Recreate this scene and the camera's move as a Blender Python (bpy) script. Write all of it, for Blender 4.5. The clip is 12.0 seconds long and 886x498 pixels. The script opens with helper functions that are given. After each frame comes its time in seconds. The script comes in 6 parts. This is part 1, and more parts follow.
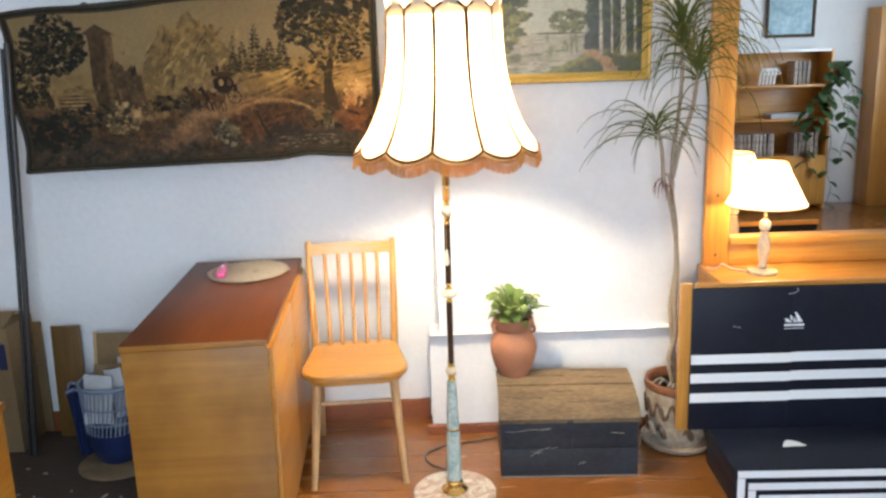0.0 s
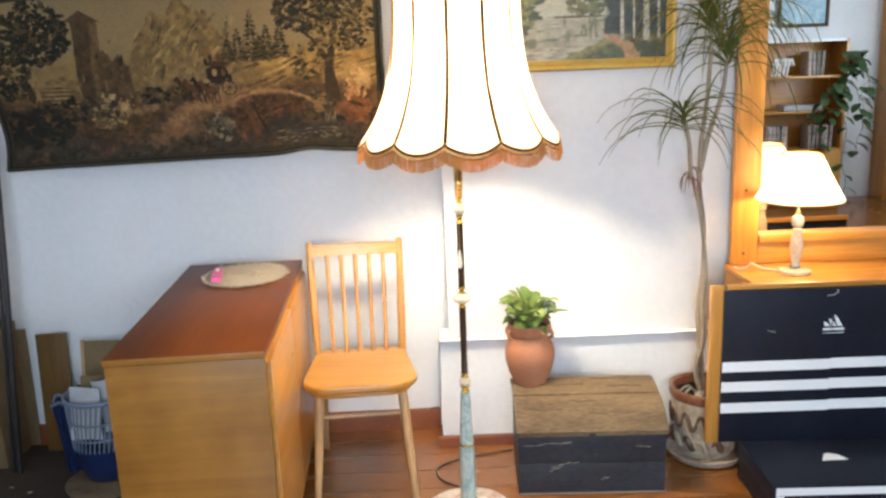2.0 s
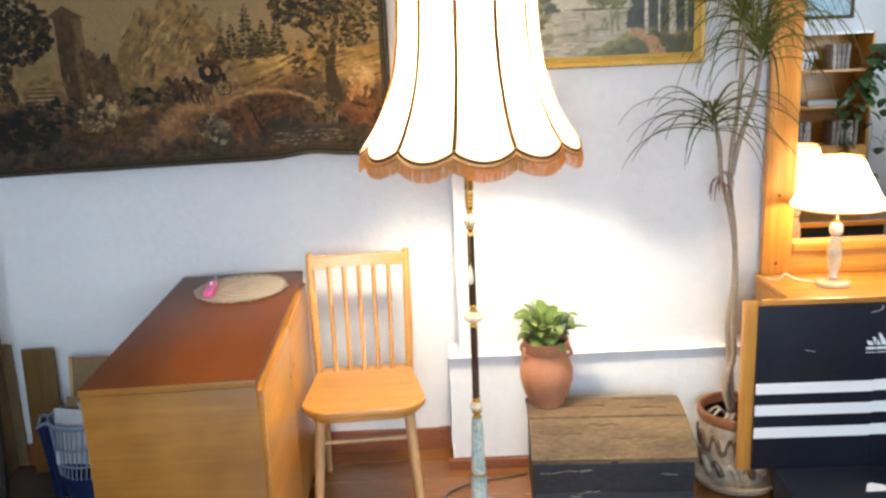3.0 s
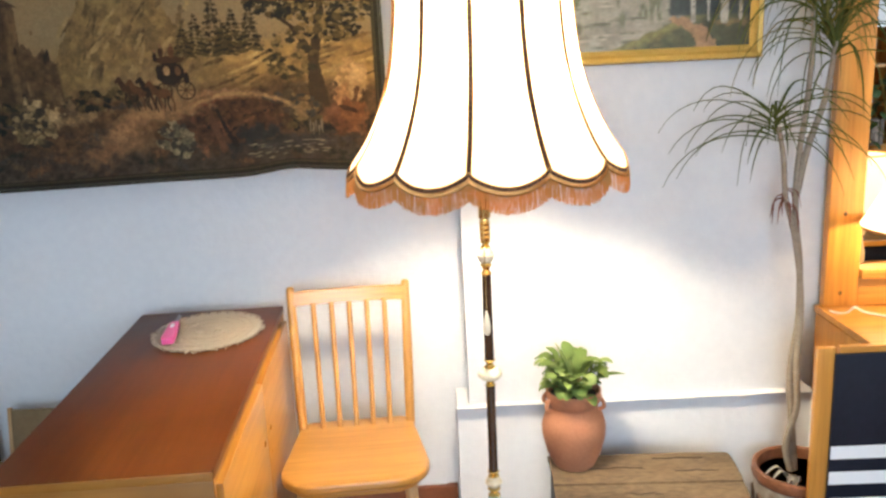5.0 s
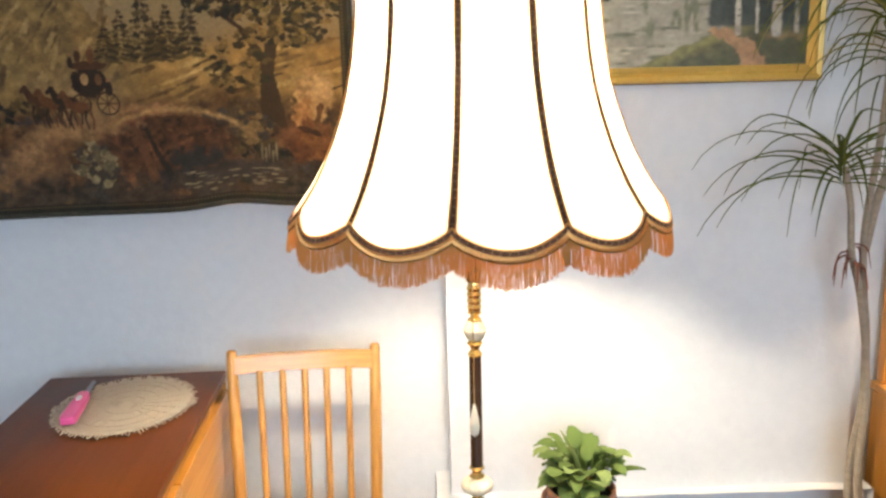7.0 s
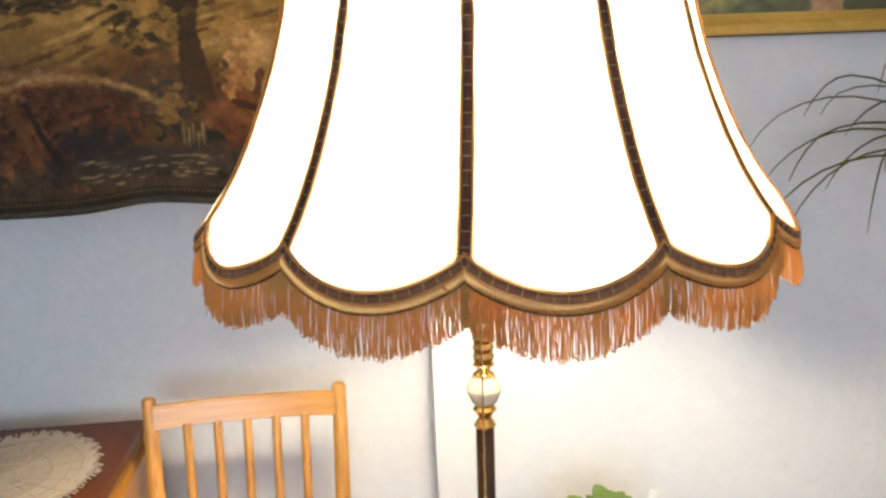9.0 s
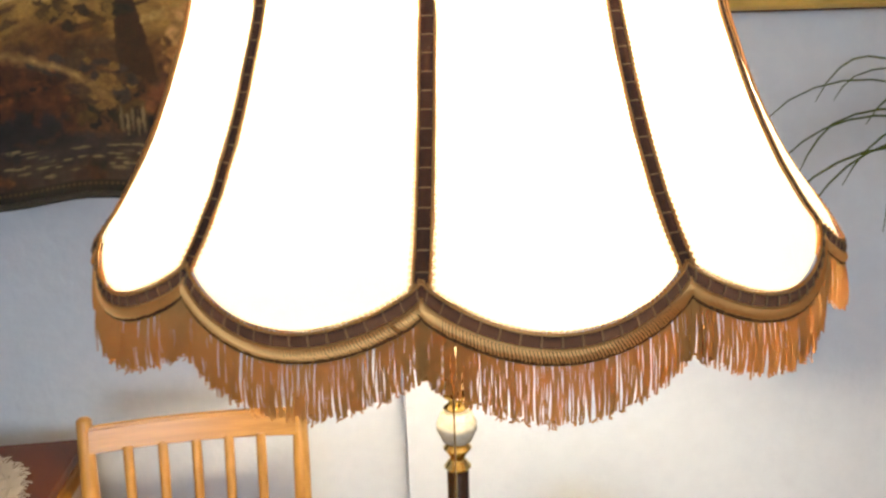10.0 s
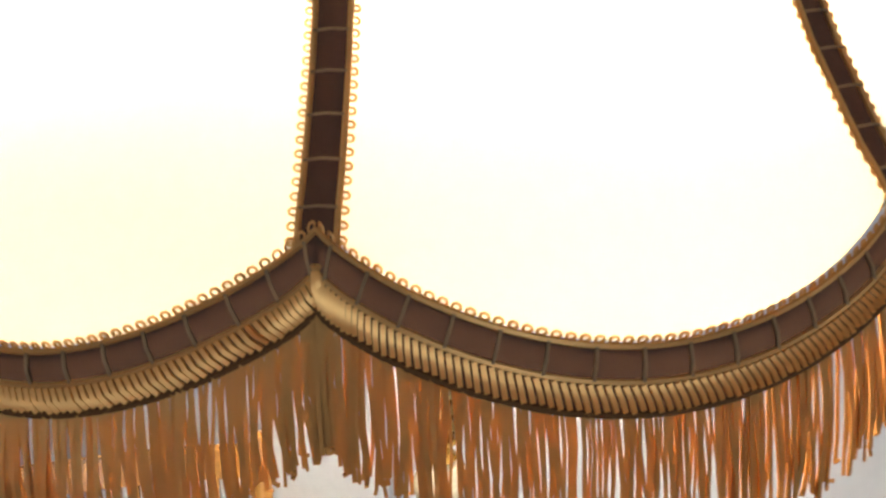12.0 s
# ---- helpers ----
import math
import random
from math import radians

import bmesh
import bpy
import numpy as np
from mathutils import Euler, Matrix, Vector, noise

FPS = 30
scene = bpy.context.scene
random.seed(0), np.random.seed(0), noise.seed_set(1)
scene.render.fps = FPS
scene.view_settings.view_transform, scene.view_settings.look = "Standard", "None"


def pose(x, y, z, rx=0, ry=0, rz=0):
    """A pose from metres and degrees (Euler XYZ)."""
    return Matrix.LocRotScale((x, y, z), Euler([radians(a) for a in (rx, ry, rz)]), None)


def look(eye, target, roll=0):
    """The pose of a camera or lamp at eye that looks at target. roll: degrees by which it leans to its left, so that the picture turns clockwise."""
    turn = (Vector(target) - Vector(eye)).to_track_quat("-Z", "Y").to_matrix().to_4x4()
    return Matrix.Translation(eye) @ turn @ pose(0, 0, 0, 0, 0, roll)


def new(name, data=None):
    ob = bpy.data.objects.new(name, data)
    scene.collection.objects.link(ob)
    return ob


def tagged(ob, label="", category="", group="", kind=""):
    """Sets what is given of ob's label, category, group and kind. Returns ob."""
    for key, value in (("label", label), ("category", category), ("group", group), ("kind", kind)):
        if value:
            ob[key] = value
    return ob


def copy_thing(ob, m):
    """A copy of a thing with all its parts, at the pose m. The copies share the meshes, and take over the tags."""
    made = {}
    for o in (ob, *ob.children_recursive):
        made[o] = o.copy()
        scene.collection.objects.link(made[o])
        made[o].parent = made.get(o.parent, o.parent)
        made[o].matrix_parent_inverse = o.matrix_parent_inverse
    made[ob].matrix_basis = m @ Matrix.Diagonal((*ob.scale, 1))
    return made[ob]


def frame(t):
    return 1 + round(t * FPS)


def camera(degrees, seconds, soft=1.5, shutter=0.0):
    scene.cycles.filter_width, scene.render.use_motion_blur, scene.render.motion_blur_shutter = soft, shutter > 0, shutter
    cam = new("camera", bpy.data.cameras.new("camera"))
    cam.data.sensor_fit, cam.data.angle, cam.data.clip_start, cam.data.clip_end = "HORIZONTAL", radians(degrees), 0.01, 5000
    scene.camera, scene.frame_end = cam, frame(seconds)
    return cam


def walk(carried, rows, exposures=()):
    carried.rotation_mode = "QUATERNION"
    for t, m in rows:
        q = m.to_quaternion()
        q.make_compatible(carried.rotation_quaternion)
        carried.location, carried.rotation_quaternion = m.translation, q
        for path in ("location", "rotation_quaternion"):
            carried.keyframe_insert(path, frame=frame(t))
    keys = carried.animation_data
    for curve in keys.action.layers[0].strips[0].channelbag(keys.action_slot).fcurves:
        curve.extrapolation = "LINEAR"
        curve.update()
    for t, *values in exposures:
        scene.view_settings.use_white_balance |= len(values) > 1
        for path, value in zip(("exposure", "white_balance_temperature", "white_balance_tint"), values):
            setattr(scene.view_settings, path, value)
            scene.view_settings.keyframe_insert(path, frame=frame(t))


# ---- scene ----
cam = camera(56.5, 12.0, soft=2.6, shutter=0.3)
PATH = [
    (0, (0.788, 0.509, 1.552), (0.807, 2.458, 1.101), -1.8),
    (0.5, (0.79, 0.528, 1.545), (0.806, 2.476, 1.089), -2.0),
    (1, (0.768, 0.576, 1.533), (0.793, 2.522, 1.076), -2.0),
    (1.5, (0.766, 0.637, 1.53), (0.784, 2.583, 1.069), -2.2),
    (2, (0.754, 0.725, 1.517), (0.771, 2.671, 1.059), -2.2),
    (2.5, (0.765, 0.828, 1.523), (0.764, 2.773, 1.057), -2.4),
    (3, (0.766, 0.943, 1.524), (0.753, 2.887, 1.054), -2.5),
    (5, (0.74, 1.416, 1.514), (0.734, 3.359, 1.039), -2.8),
    (5.5, (0.735, 1.529, 1.487), (0.74, 3.477, 1.034), -2.5),
    (6, (0.742, 1.641, 1.469), (0.751, 3.595, 1.04), -2.1),
    (6.5, (0.761, 1.764, 1.483), (0.768, 3.718, 1.057), -1.7),
    (7, (0.768, 1.882, 1.485), (0.785, 3.836, 1.063), -1.4),
    (7.2, (0.78, 1.916, 1.485), (0.782, 3.869, 1.058), -0.9),
    (9, (0.746, 2.339, 1.428), (0.84, 4.284, 0.972), -2.0),
    (9.6, (0.753, 2.43, 1.417), (0.884, 4.369, 0.944), -2.0),
    (10, (0.772, 2.493, 1.411), (0.906, 4.429, 0.927), -1.8),
    (10.5, (0.801, 2.568, 1.386), (0.894, 4.512, 0.904), -1.9),
    (11, (0.809, 2.63, 1.373), (0.871, 4.562, 0.859), -2.3),
    (11.5, (0.809, 2.684, 1.357), (0.89, 4.612, 0.833), -2.6),
    (12, (0.806, 2.723, 1.325), (0.929, 4.666, 0.884), -2.6),
]
EXPOSURES = [(0, 0.0), (3, 0.0), (5, -0.1), (6, -0.2), (7, -0.3), (9, -0.62), (10, -0.8), (11, -0.95), (12, -1.15)]
walk(cam, [(t, look(eye, target, roll)) for t, eye, target, roll in PATH], EXPOSURES)

# ---- light ----
world = bpy.data.worlds.new("world")
scene.world = world
world.use_nodes = True
wn = world.node_tree.nodes
sky = wn.new("ShaderNodeTexSky")
sky.sky_type, sky.sun_disc, sky.sun_elevation, sky.sun_rotation = "NISHITA", False, radians(35), radians(200)
world.node_tree.links.new(sky.outputs[0], wn["Background"].inputs[0])
wn["Background"].inputs[1].default_value = 0.12

LAMP = Vector((0.830, 3.218, 0.0))       # axis of the standard lamp
FLOOR_LAMP_WATTS, TABLE_LAMP_WATTS, WINDOW_WATTS = 150.0, 19.0, 114.0


def lamp(name, kind, m, watts, colour, size):
    data = bpy.data.lights.new(name, kind)
    data.energy, data.color = watts, colour
    if kind == "AREA":
        data.shape, data.size, data.size_y = "RECTANGLE", size[0], size[1]
    else:
        data.shadow_soft_size = size
    ob = new(name, data)
    ob.matrix_world = m
    return ob


BACK_Y, WALL_Y, BREAST_Y, CEIL = -0.9, 3.94, 3.815, 2.65
ROOM_L, ROOM_R, ALCOVE_Y = -2.3, 5.3, 3.965
WIN = (0.0, 1.7, 0.95, 2.25)             # window opening in the back wall: x, x, z, z
WIN_ADDED = (0.1, 1.7, 0.95, 2.25)        # added, unseen window opening in the east wall: y, y, z, z
lamp("window_daylight", "AREA", look(((WIN[0] + WIN[1]) / 2, BACK_Y - 0.02, (WIN[2] + WIN[3]) / 2), (0.6, 3.0, 0.9)), WINDOW_WATTS, (0.64, 0.81, 1.0), (WIN[1] - WIN[0] - 0.1, WIN[3] - WIN[2] - 0.1))
# added fill from the east, brightens the back wall that the mirror shows
lamp("window_daylight", "AREA", look((ROOM_R + 0.02, 0.9, 1.6), (3.6, 0.0, 1.1)), 46.0, (0.72, 0.86, 1.0), (1.5, 1.2))
for k in range(3):
    a = radians(40 + 120 * k)
    lamp("floor_lamp_light", "POINT", pose(LAMP.x + 0.06 * math.cos(a), LAMP.y + 0.06 * math.sin(a), 1.438), FLOOR_LAMP_WATTS / 3, (1.0, 0.87, 0.66), 0.028)
lamp("table_lamp_light", "POINT", pose(2.122, 3.752, 0.99), TABLE_LAMP_WATTS, (1.0, 0.74, 0.42), 0.025)


# ---- materials ----
def shader(name):
    m = bpy.data.materials.new(name)
    m.use_nodes = True
    return m, m.node_tree.nodes, m.node_tree.links, m.node_tree.nodes["Principled BSDF"]


def coords(n, l, scale=(1, 1, 1), turn=(0, 0, 0)):
    c, mp = n.new("ShaderNodeTexCoord"), n.new("ShaderNodeMapping")
    mp.inputs["Scale"].default_value, mp.inputs["Rotation"].default_value = scale, [radians(a) for a in turn]
    l.new(c.outputs["Object"], mp.inputs["Vector"])
    return mp.outputs[0]


def noise_node(n, l, vec, scale, detail=4.0, rough=0.55, distort=0.0):
    t = n.new("ShaderNodeTexNoise")
    t.inputs["Scale"].default_value, t.inputs["Detail"].default_value = scale, detail
    t.inputs["Roughness"].default_value, t.inputs["Distortion"].default_value = rough, distort
    if vec is not None:
        l.new(vec, t.inputs["Vector"])
    return t.outputs["Fac"]


def ramp(n, l, fac, *stops):
    r = n.new("ShaderNodeValToRGB")
    while len(r.color_ramp.elements) < len(stops):
        r.color_ramp.elements.new(0.5)
    for e, (at, col) in zip(r.color_ramp.elements, stops):
        e.position, e.color = at, (*col, 1)
    l.new(fac, r.inputs[0])
    return r.outputs[0]


def blend(n, l, a, b, fac, mode="MIX"):
    m = n.new("ShaderNodeMix")
    m.data_type, m.blend_type = "RGBA", mode
    for socket, v in ((m.inputs[0], fac), (m.inputs[6], a), (m.inputs[7], b)):
        if hasattr(v, "links"):
            l.new(v, socket)
        elif isinstance(v, (int, float)):
            socket.default_value = v
        else:
            socket.default_value = (*v, 1)
    return m.outputs[2]


def bump(n, l, bsdf, height, strength, distance=0.002):
    b = n.new("ShaderNodeBump")
    b.inputs["Strength"].default_value, b.inputs["Distance"].default_value = strength, distance
    l.new(height, b.inputs["Height"])
    l.new(b.outputs[0], bsdf.inputs["Normal"])


def surface(name, dark, light, rough=0.5, metal=0.0, coarse=4.0, fine=60.0, relief=0.3, spread=0.5, coat=0.0, stretch=(1, 1, 1), shift=0.0, depth=0.002):
    """A surface of two-scale variation between two colours with a fine relief."""
    m, n, l, bsdf = shader(name)
    v = coords(n, l, stretch)
    a, b = noise_node(n, l, v, coarse, 3), noise_node(n, l, v, fine, 5)
    c = blend(n, l, ramp(n, l, a, (0.5 - spread / 2, dark), (0.5 + spread / 2, light)), ramp(n, l, b, (0.3, dark), (0.7, light)), 0.4)
    if shift:
        info, hsv = n.new("ShaderNodeObjectInfo"), n.new("ShaderNodeHueSaturation")
        rng = n.new("ShaderNodeMapRange")
        rng.inputs["To Min"].default_value, rng.inputs["To Max"].default_value = 1 - shift, 1 + shift
        l.new(info.outputs["Random"], rng.inputs["Value"])
        l.new(rng.outputs[0], hsv.inputs["Value"])
        l.new(c, hsv.inputs["Color"])
        c = hsv.outputs[0]
    l.new(c, bsdf.inputs["Base Color"])
    bsdf.inputs["Metallic"].default_value, bsdf.inputs["Coat Weight"].default_value = metal, coat
    bsdf.inputs["Coat Roughness"].default_value = 0.15
    r = n.new("ShaderNodeMapRange")
    r.inputs["To Min"].default_value, r.inputs["To Max"].default_value = max(rough - 0.1, 0.02), min(rough + 0.1, 1)
    l.new(a, r.inputs["Value"])
    l.new(r.outputs[0], bsdf.inputs["Roughness"])
    if relief:
        bump(n, l, bsdf, b, relief, depth)
    return m


def wood(name, dark, mid, light, along=0, rough=0.4, scale=1.0, coat=0.0, relief=0.15, rings=0.35, stains=0.6, pore=0.45):
    """Timber with the grain along one axis: long streaks, broad figure and pores."""
    m, n, l, bsdf = shader(name)
    st = [9.0 * scale] * 3
    st[along] = 0.7 * scale
    v = coords(n, l, st)
    figure = noise_node(n, l, v, 1.3, 3, 0.5, 1.2)
    w = n.new("ShaderNodeMath")
    w.operation = "PINGPONG"
    mul = n.new("ShaderNodeMath")
    mul.operation, mul.inputs[1].default_value = "MULTIPLY", 7.0
    l.new(figure, mul.inputs[0])
    l.new(mul.outputs[0], w.inputs[0])
    w.inputs[1].default_value = 1.0
    fine_st = [120.0 * scale] * 3
    fine_st[along] = 4.0 * scale
    pores = noise_node(n, l, coords(n, l, fine_st), 1.0, 4, 0.6)
    base = ramp(n, l, figure, (0.3, mid), (0.7, light))
    c = blend(n, l, base, dark, blend(n, l, (0, 0, 0), (rings, rings, rings), w.outputs[0]))
    c = blend(n, l, c, ramp(n, l, pores, (0.35, (0.55, 0.5, 0.45)), (0.6, (1, 1, 1))), pore, "MULTIPLY")
    stain = noise_node(n, l, coords(n, l), 3.0, 5)
    c = blend(n, l, c, ramp(n, l, stain, (0.3, (0.78 - 0.5 * max(stains - 0.6, 0), 0.74 - 0.5 * max(stains - 0.6, 0), 0.70 - 0.5 * max(stains - 0.6, 0))), (0.6, (1, 1, 1))), stains, "MULTIPLY")
    l.new(c, bsdf.inputs["Base Color"])
    r = n.new("ShaderNodeMapRange")
    r.inputs["To Min"].default_value, r.inputs["To Max"].default_value = max(rough - 0.12, 0.05), rough + 0.12
    l.new(stain, r.inputs["Value"])
    l.new(r.outputs[0], bsdf.inputs["Roughness"])
    bsdf.inputs["Coat Weight"].default_value, bsdf.inputs["Coat Roughness"].default_value = coat, 0.2
    bump(n, l, bsdf, pores, relief, 0.0015)
    return m


def painted(name, rough=0.85, weave=0.0):
    """Takes its colours from a picture worked out on the mesh (tapestry, oil painting)."""
    m, n, l, bsdf = shader(name)
    at = n.new("ShaderNodeVertexColor")
    at.layer_name = "design"
    v = coords(n, l)
    g = noise_node(n, l, v, 420.0, 3)
    c = blend(n, l, at.outputs[0], ramp(n, l, g, (0.3, (0.6, 0.6, 0.6)), (0.65, (1, 1, 1))), 0.28 if weave else 0.15, "MULTIPLY")
    l.new(c, bsdf.inputs["Base Color"])
    bsdf.inputs["Roughness"].default_value = rough
    bump(n, l, bsdf, g, 0.5 if weave else 0.25, 0.002)
    return m


def see_through(name, colour, share=0.5, rough=0.8, tint=None, silk=0.0):
    """Cloth that lets a share of the light through."""
    m, n, l, bsdf = shader(name)
    v = coords(n, l, (1, 1, 1))
    c = ramp(n, l, noise_node(n, l, v, 180.0, 4), (0.3, [k * 0.93 for k in colour]), (0.7, colour))
    d, t, mix = n.new("ShaderNodeBsdfDiffuse"), n.new("ShaderNodeBsdfTranslucent"), n.new("ShaderNodeMixShader")
    l.new(c, d.inputs[0])
    if tint:
        t.inputs[0].default_value = (*tint, 1)
    else:
        l.new(c, t.inputs[0])
    mix.inputs[0].default_value = share
    l.new(d.outputs[0], mix.inputs[1])
    l.new(t.outputs[0], mix.inputs[2])
    if silk:
        g, top = n.new("ShaderNodeBsdfGlossy"), n.new("ShaderNodeMixShader")
        g.inputs["Roughness"].default_value, top.inputs[0].default_value = 0.38, silk
        g.inputs["Color"].default_value = (1.0, 0.56, 0.20, 1)
        l.new(mix.outputs[0], top.inputs[1])
        l.new(g.outputs[0], top.inputs[2])
        mix = top
    l.new(mix.outputs[0], n["Material Output"].inputs[0])
    return m


def glassy(name, colour, rough=0.0):
    m, n, l, bsdf = shader(name)
    bsdf.inputs["Base Color"].default_value = (*colour, 1)
    bsdf.inputs["Roughness"].default_value, bsdf.inputs["Transmission Weight"].default_value = rough, 1.0
    return m


def stone(name, base, vein, light, scale=6.0, rough=0.2):
    m, n, l, bsdf = shader(name)
    v = coords(n, l)
    a = noise_node(n, l, v, scale, 6, 0.6, 1.8)
    b = noise_node(n, l, v, scale * 2.3, 6, 0.65, 2.5)
    c = ramp(n, l, a, (0.30, light), (0.47, base), (0.52, vein), (0.57, base), (0.75, light))
    c = blend(n, l, c, ramp(n, l, b, (0.40, light), (0.5, vein), (0.56, light)), 0.35)
    l.new(c, bsdf.inputs["Base Color"])
    bsdf.inputs["Roughness"].default_value = rough
    return m


PLASTER = surface("whitewashed_plaster", (0.70, 0.70, 0.71), (0.80, 0.80, 0.80), 0.9, coarse=2.2, fine=35, relief=0.35, depth=0.006)
CEILING = surface("ceiling_paint", (0.72, 0.72, 0.70), (0.80, 0.79, 0.77), 0.9, coarse=1.5, fine=50, relief=0.15)
FLOORPAINT = surface("brown_floor_paint", (0.165, 0.056, 0.011), (0.27, 0.100, 0.020), 0.26, coarse=2.5, fine=45, relief=0.10, coat=0.4, stretch=(0.35, 1, 1), shift=0.05)
SUBFLOOR = surface("dark_gap", (0.03, 0.015, 0.008), (0.05, 0.025, 0.012), 0.8)
BASEBOARD = surface("red_brown_skirting", (0.16, 0.045, 0.018), (0.27, 0.085, 0.03), 0.45, coarse=6, fine=70, relief=0.2)
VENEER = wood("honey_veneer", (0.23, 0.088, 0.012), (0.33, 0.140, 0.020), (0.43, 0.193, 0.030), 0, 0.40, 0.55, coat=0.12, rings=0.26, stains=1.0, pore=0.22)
VENEER_TOP = wood("red_veneer", (0.078, 0.019, 0.004), (0.115, 0.030, 0.005), (0.152, 0.043, 0.008), 1, 0.42, 0.4, coat=0.04, rings=0.18, stains=0.95, pore=0.3)
BEECH = wood("lacquered_beech", (0.42, 0.185, 0.036), (0.51, 0.245, 0.052), (0.58, 0.295, 0.070), 2, 0.35, 1.2, coat=0.25, rings=0.15, relief=0.05)
BEECH_SEAT = wood("lacquered_beech_seat", (0.41, 0.175, 0.030), (0.50, 0.235, 0.046), (0.57, 0.285, 0.062), 0, 0.33, 1.0, coat=0.3, rings=0.2, relief=0.05)
PALE_LEG = wood("pale_beech", (0.42, 0.24, 0.10), (0.51, 0.31, 0.14), (0.58, 0.37, 0.18), 2, 0.4, 1.2, rings=0.15, relief=0.05)
PINE = wood("honey_pine", (0.42, 0.16, 0.022), (0.56, 0.25, 0.042), (0.66, 0.33, 0.07), 2, 0.38, 0.8, coat=0.2, rings=0.3)
PINE_X = wood("honey_pine_across", (0.42, 0.16, 0.022), (0.56, 0.25, 0.042), (0.66, 0.33, 0.07), 0, 0.38, 0.8, coat=0.2, rings=0.3)
OLDWOOD = surface("weathered_board", (0.050, 0.032, 0.018), (0.25, 0.168, 0.088), 0.85, coarse=6, fine=120, relief=0.8, spread=0.32, stretch=(0.35, 1, 1))
BLACKPAINT = surface("worn_black_paint", (0.012, 0.014, 0.018), (0.046, 0.050, 0.060), 0.55, coarse=9, fine=90, relief=0.45, stretch=(0.4, 1, 1))
# near-black brown that carries the shade of the corner floor
SHADE_SHEET = surface("corner_shade_brown", (0.022, 0.014, 0.009), (0.055, 0.036, 0.022), 0.8, coarse=5, fine=60, relief=0.5, stretch=(0.3, 1, 1))
BARE = surface("bare_scratched_wood", (0.20, 0.17, 0.13), (0.34, 0.30, 0.25), 0.8, fine=200)
TERRACOTTA = surface("terracotta", (0.33, 0.132, 0.066), (0.47, 0.212, 0.112), 0.75, coarse=9, fine=110, relief=0.3)
RIM_CLAY = surface("dark_glazed_clay", (0.12, 0.045, 0.022), (0.30, 0.12, 0.06), 0.4, coarse=18, fine=90, relief=0.3)
SOIL = surface("soil", (0.02, 0.013, 0.008), (0.06, 0.04, 0.025), 0.95, coarse=30, fine=120, relief=0.9)
LEAF = see_through("fresh_leaf", (0.19, 0.265, 0.08), 0.35)
LEAF_PALE = see_through("pale_leaf", (0.32, 0.40, 0.15), 0.35)
BLADE = see_through("strap_leaf", (0.115, 0.135, 0.038), 0.25)
BLADE_YELLOW = see_through("yellowing_leaf", (0.24, 0.20, 0.06), 0.2)
DRYLEAF = surface("dry_leaf", (0.16, 0.05, 0.03), (0.30, 0.12, 0.07), 0.8)
DARKLEAF = surface("dark_leaf", (0.02, 0.045, 0.015), (0.05, 0.10, 0.03), 0.4)
BARK = surface("grey_bark", (0.22, 0.17, 0.12), (0.40, 0.33, 0.25), 0.85, coarse=30, fine=180, relief=0.6, stretch=(1, 1, 3))
CERAMIC = surface("glazed_ornament_ceramic", (0.22, 0.15, 0.10), (0.52, 0.44, 0.34), 0.35, coarse=22, fine=60, relief=0.3)
CERAMIC_DARK = surface("brown_relief_glaze", (0.07, 0.035, 0.018), (0.17, 0.095, 0.052), 0.4, coarse=16, fine=80, relief=0.4)
BRASS = surface("polished_brass", (0.62, 0.42, 0.13), (0.80, 0.60, 0.24), 0.2, metal=1.0, coarse=20, relief=0.02)
DARKROD = surface("dark_brown_rod", (0.035, 0.018, 0.010), (0.07, 0.035, 0.018), 0.22, coarse=12, fine=70, relief=0.05, coat=0.4, stretch=(1, 1, 0.2))
ONYX = stone("green_onyx", (0.34, 0.46, 0.42), (0.62, 0.66, 0.60), (0.22, 0.36, 0.35), 9, 0.18)
CREAM_ONYX = stone("cream_onyx", (0.68, 0.60, 0.42), (0.62, 0.50, 0.32), (0.80, 0.75, 0.62), 14, 0.18)
MARBLE = stone("veined_marble", (0.58, 0.50, 0.40), (0.30, 0.14, 0.08), (0.66, 0.62, 0.54), 7, 0.18)
SILK = see_through("cream_shade_silk", (0.80, 0.74, 0.60), 0.52, tint=(0.87, 0.70, 0.455))
SILK_WHITE = see_through("white_pleated_cloth", (0.84, 0.80, 0.70), 0.55)
GIMP = see_through("brown_gimp_braid", (0.078, 0.041, 0.027), 0.10)
GOLDCORD = see_through("golden_wrapped_cord", (0.80, 0.355, 0.10), 0.4, silk=0.22)
STITCH = see_through("dull_stitch", (0.27, 0.165, 0.085), 0.2)
DARKCORD = see_through("dark_fringe_cord", (0.15, 0.068, 0.026), 0.25)
CORD = see_through("tan_cord", (0.62, 0.30, 0.10), 0.35, silk=0.12)
FRINGE = see_through("rust_fringe", (0.58, 0.288, 0.092), 0.42, silk=0.05)
WIRE = surface("shade_wire", (0.5, 0.48, 0.45), (0.6, 0.58, 0.55), 0.4, metal=0.6)
IVORY = surface("ivory_plastic", (0.68, 0.62, 0.48), (0.78, 0.72, 0.58), 0.4, relief=0.05)
CABLE = surface("white_flex", (0.72, 0.70, 0.66), (0.8, 0.78, 0.74), 0.5, relief=0)
DARKCABLE = surface("dark_flex", (0.05, 0.03, 0.02), (0.08, 0.05, 0.03), 0.5, relief=0)
GOLDFRAME = surface("gilded_wood", (0.52, 0.32, 0.06), (0.72, 0.49, 0.13), 0.35, metal=0.25, coarse=9, fine=80, relief=0.25)
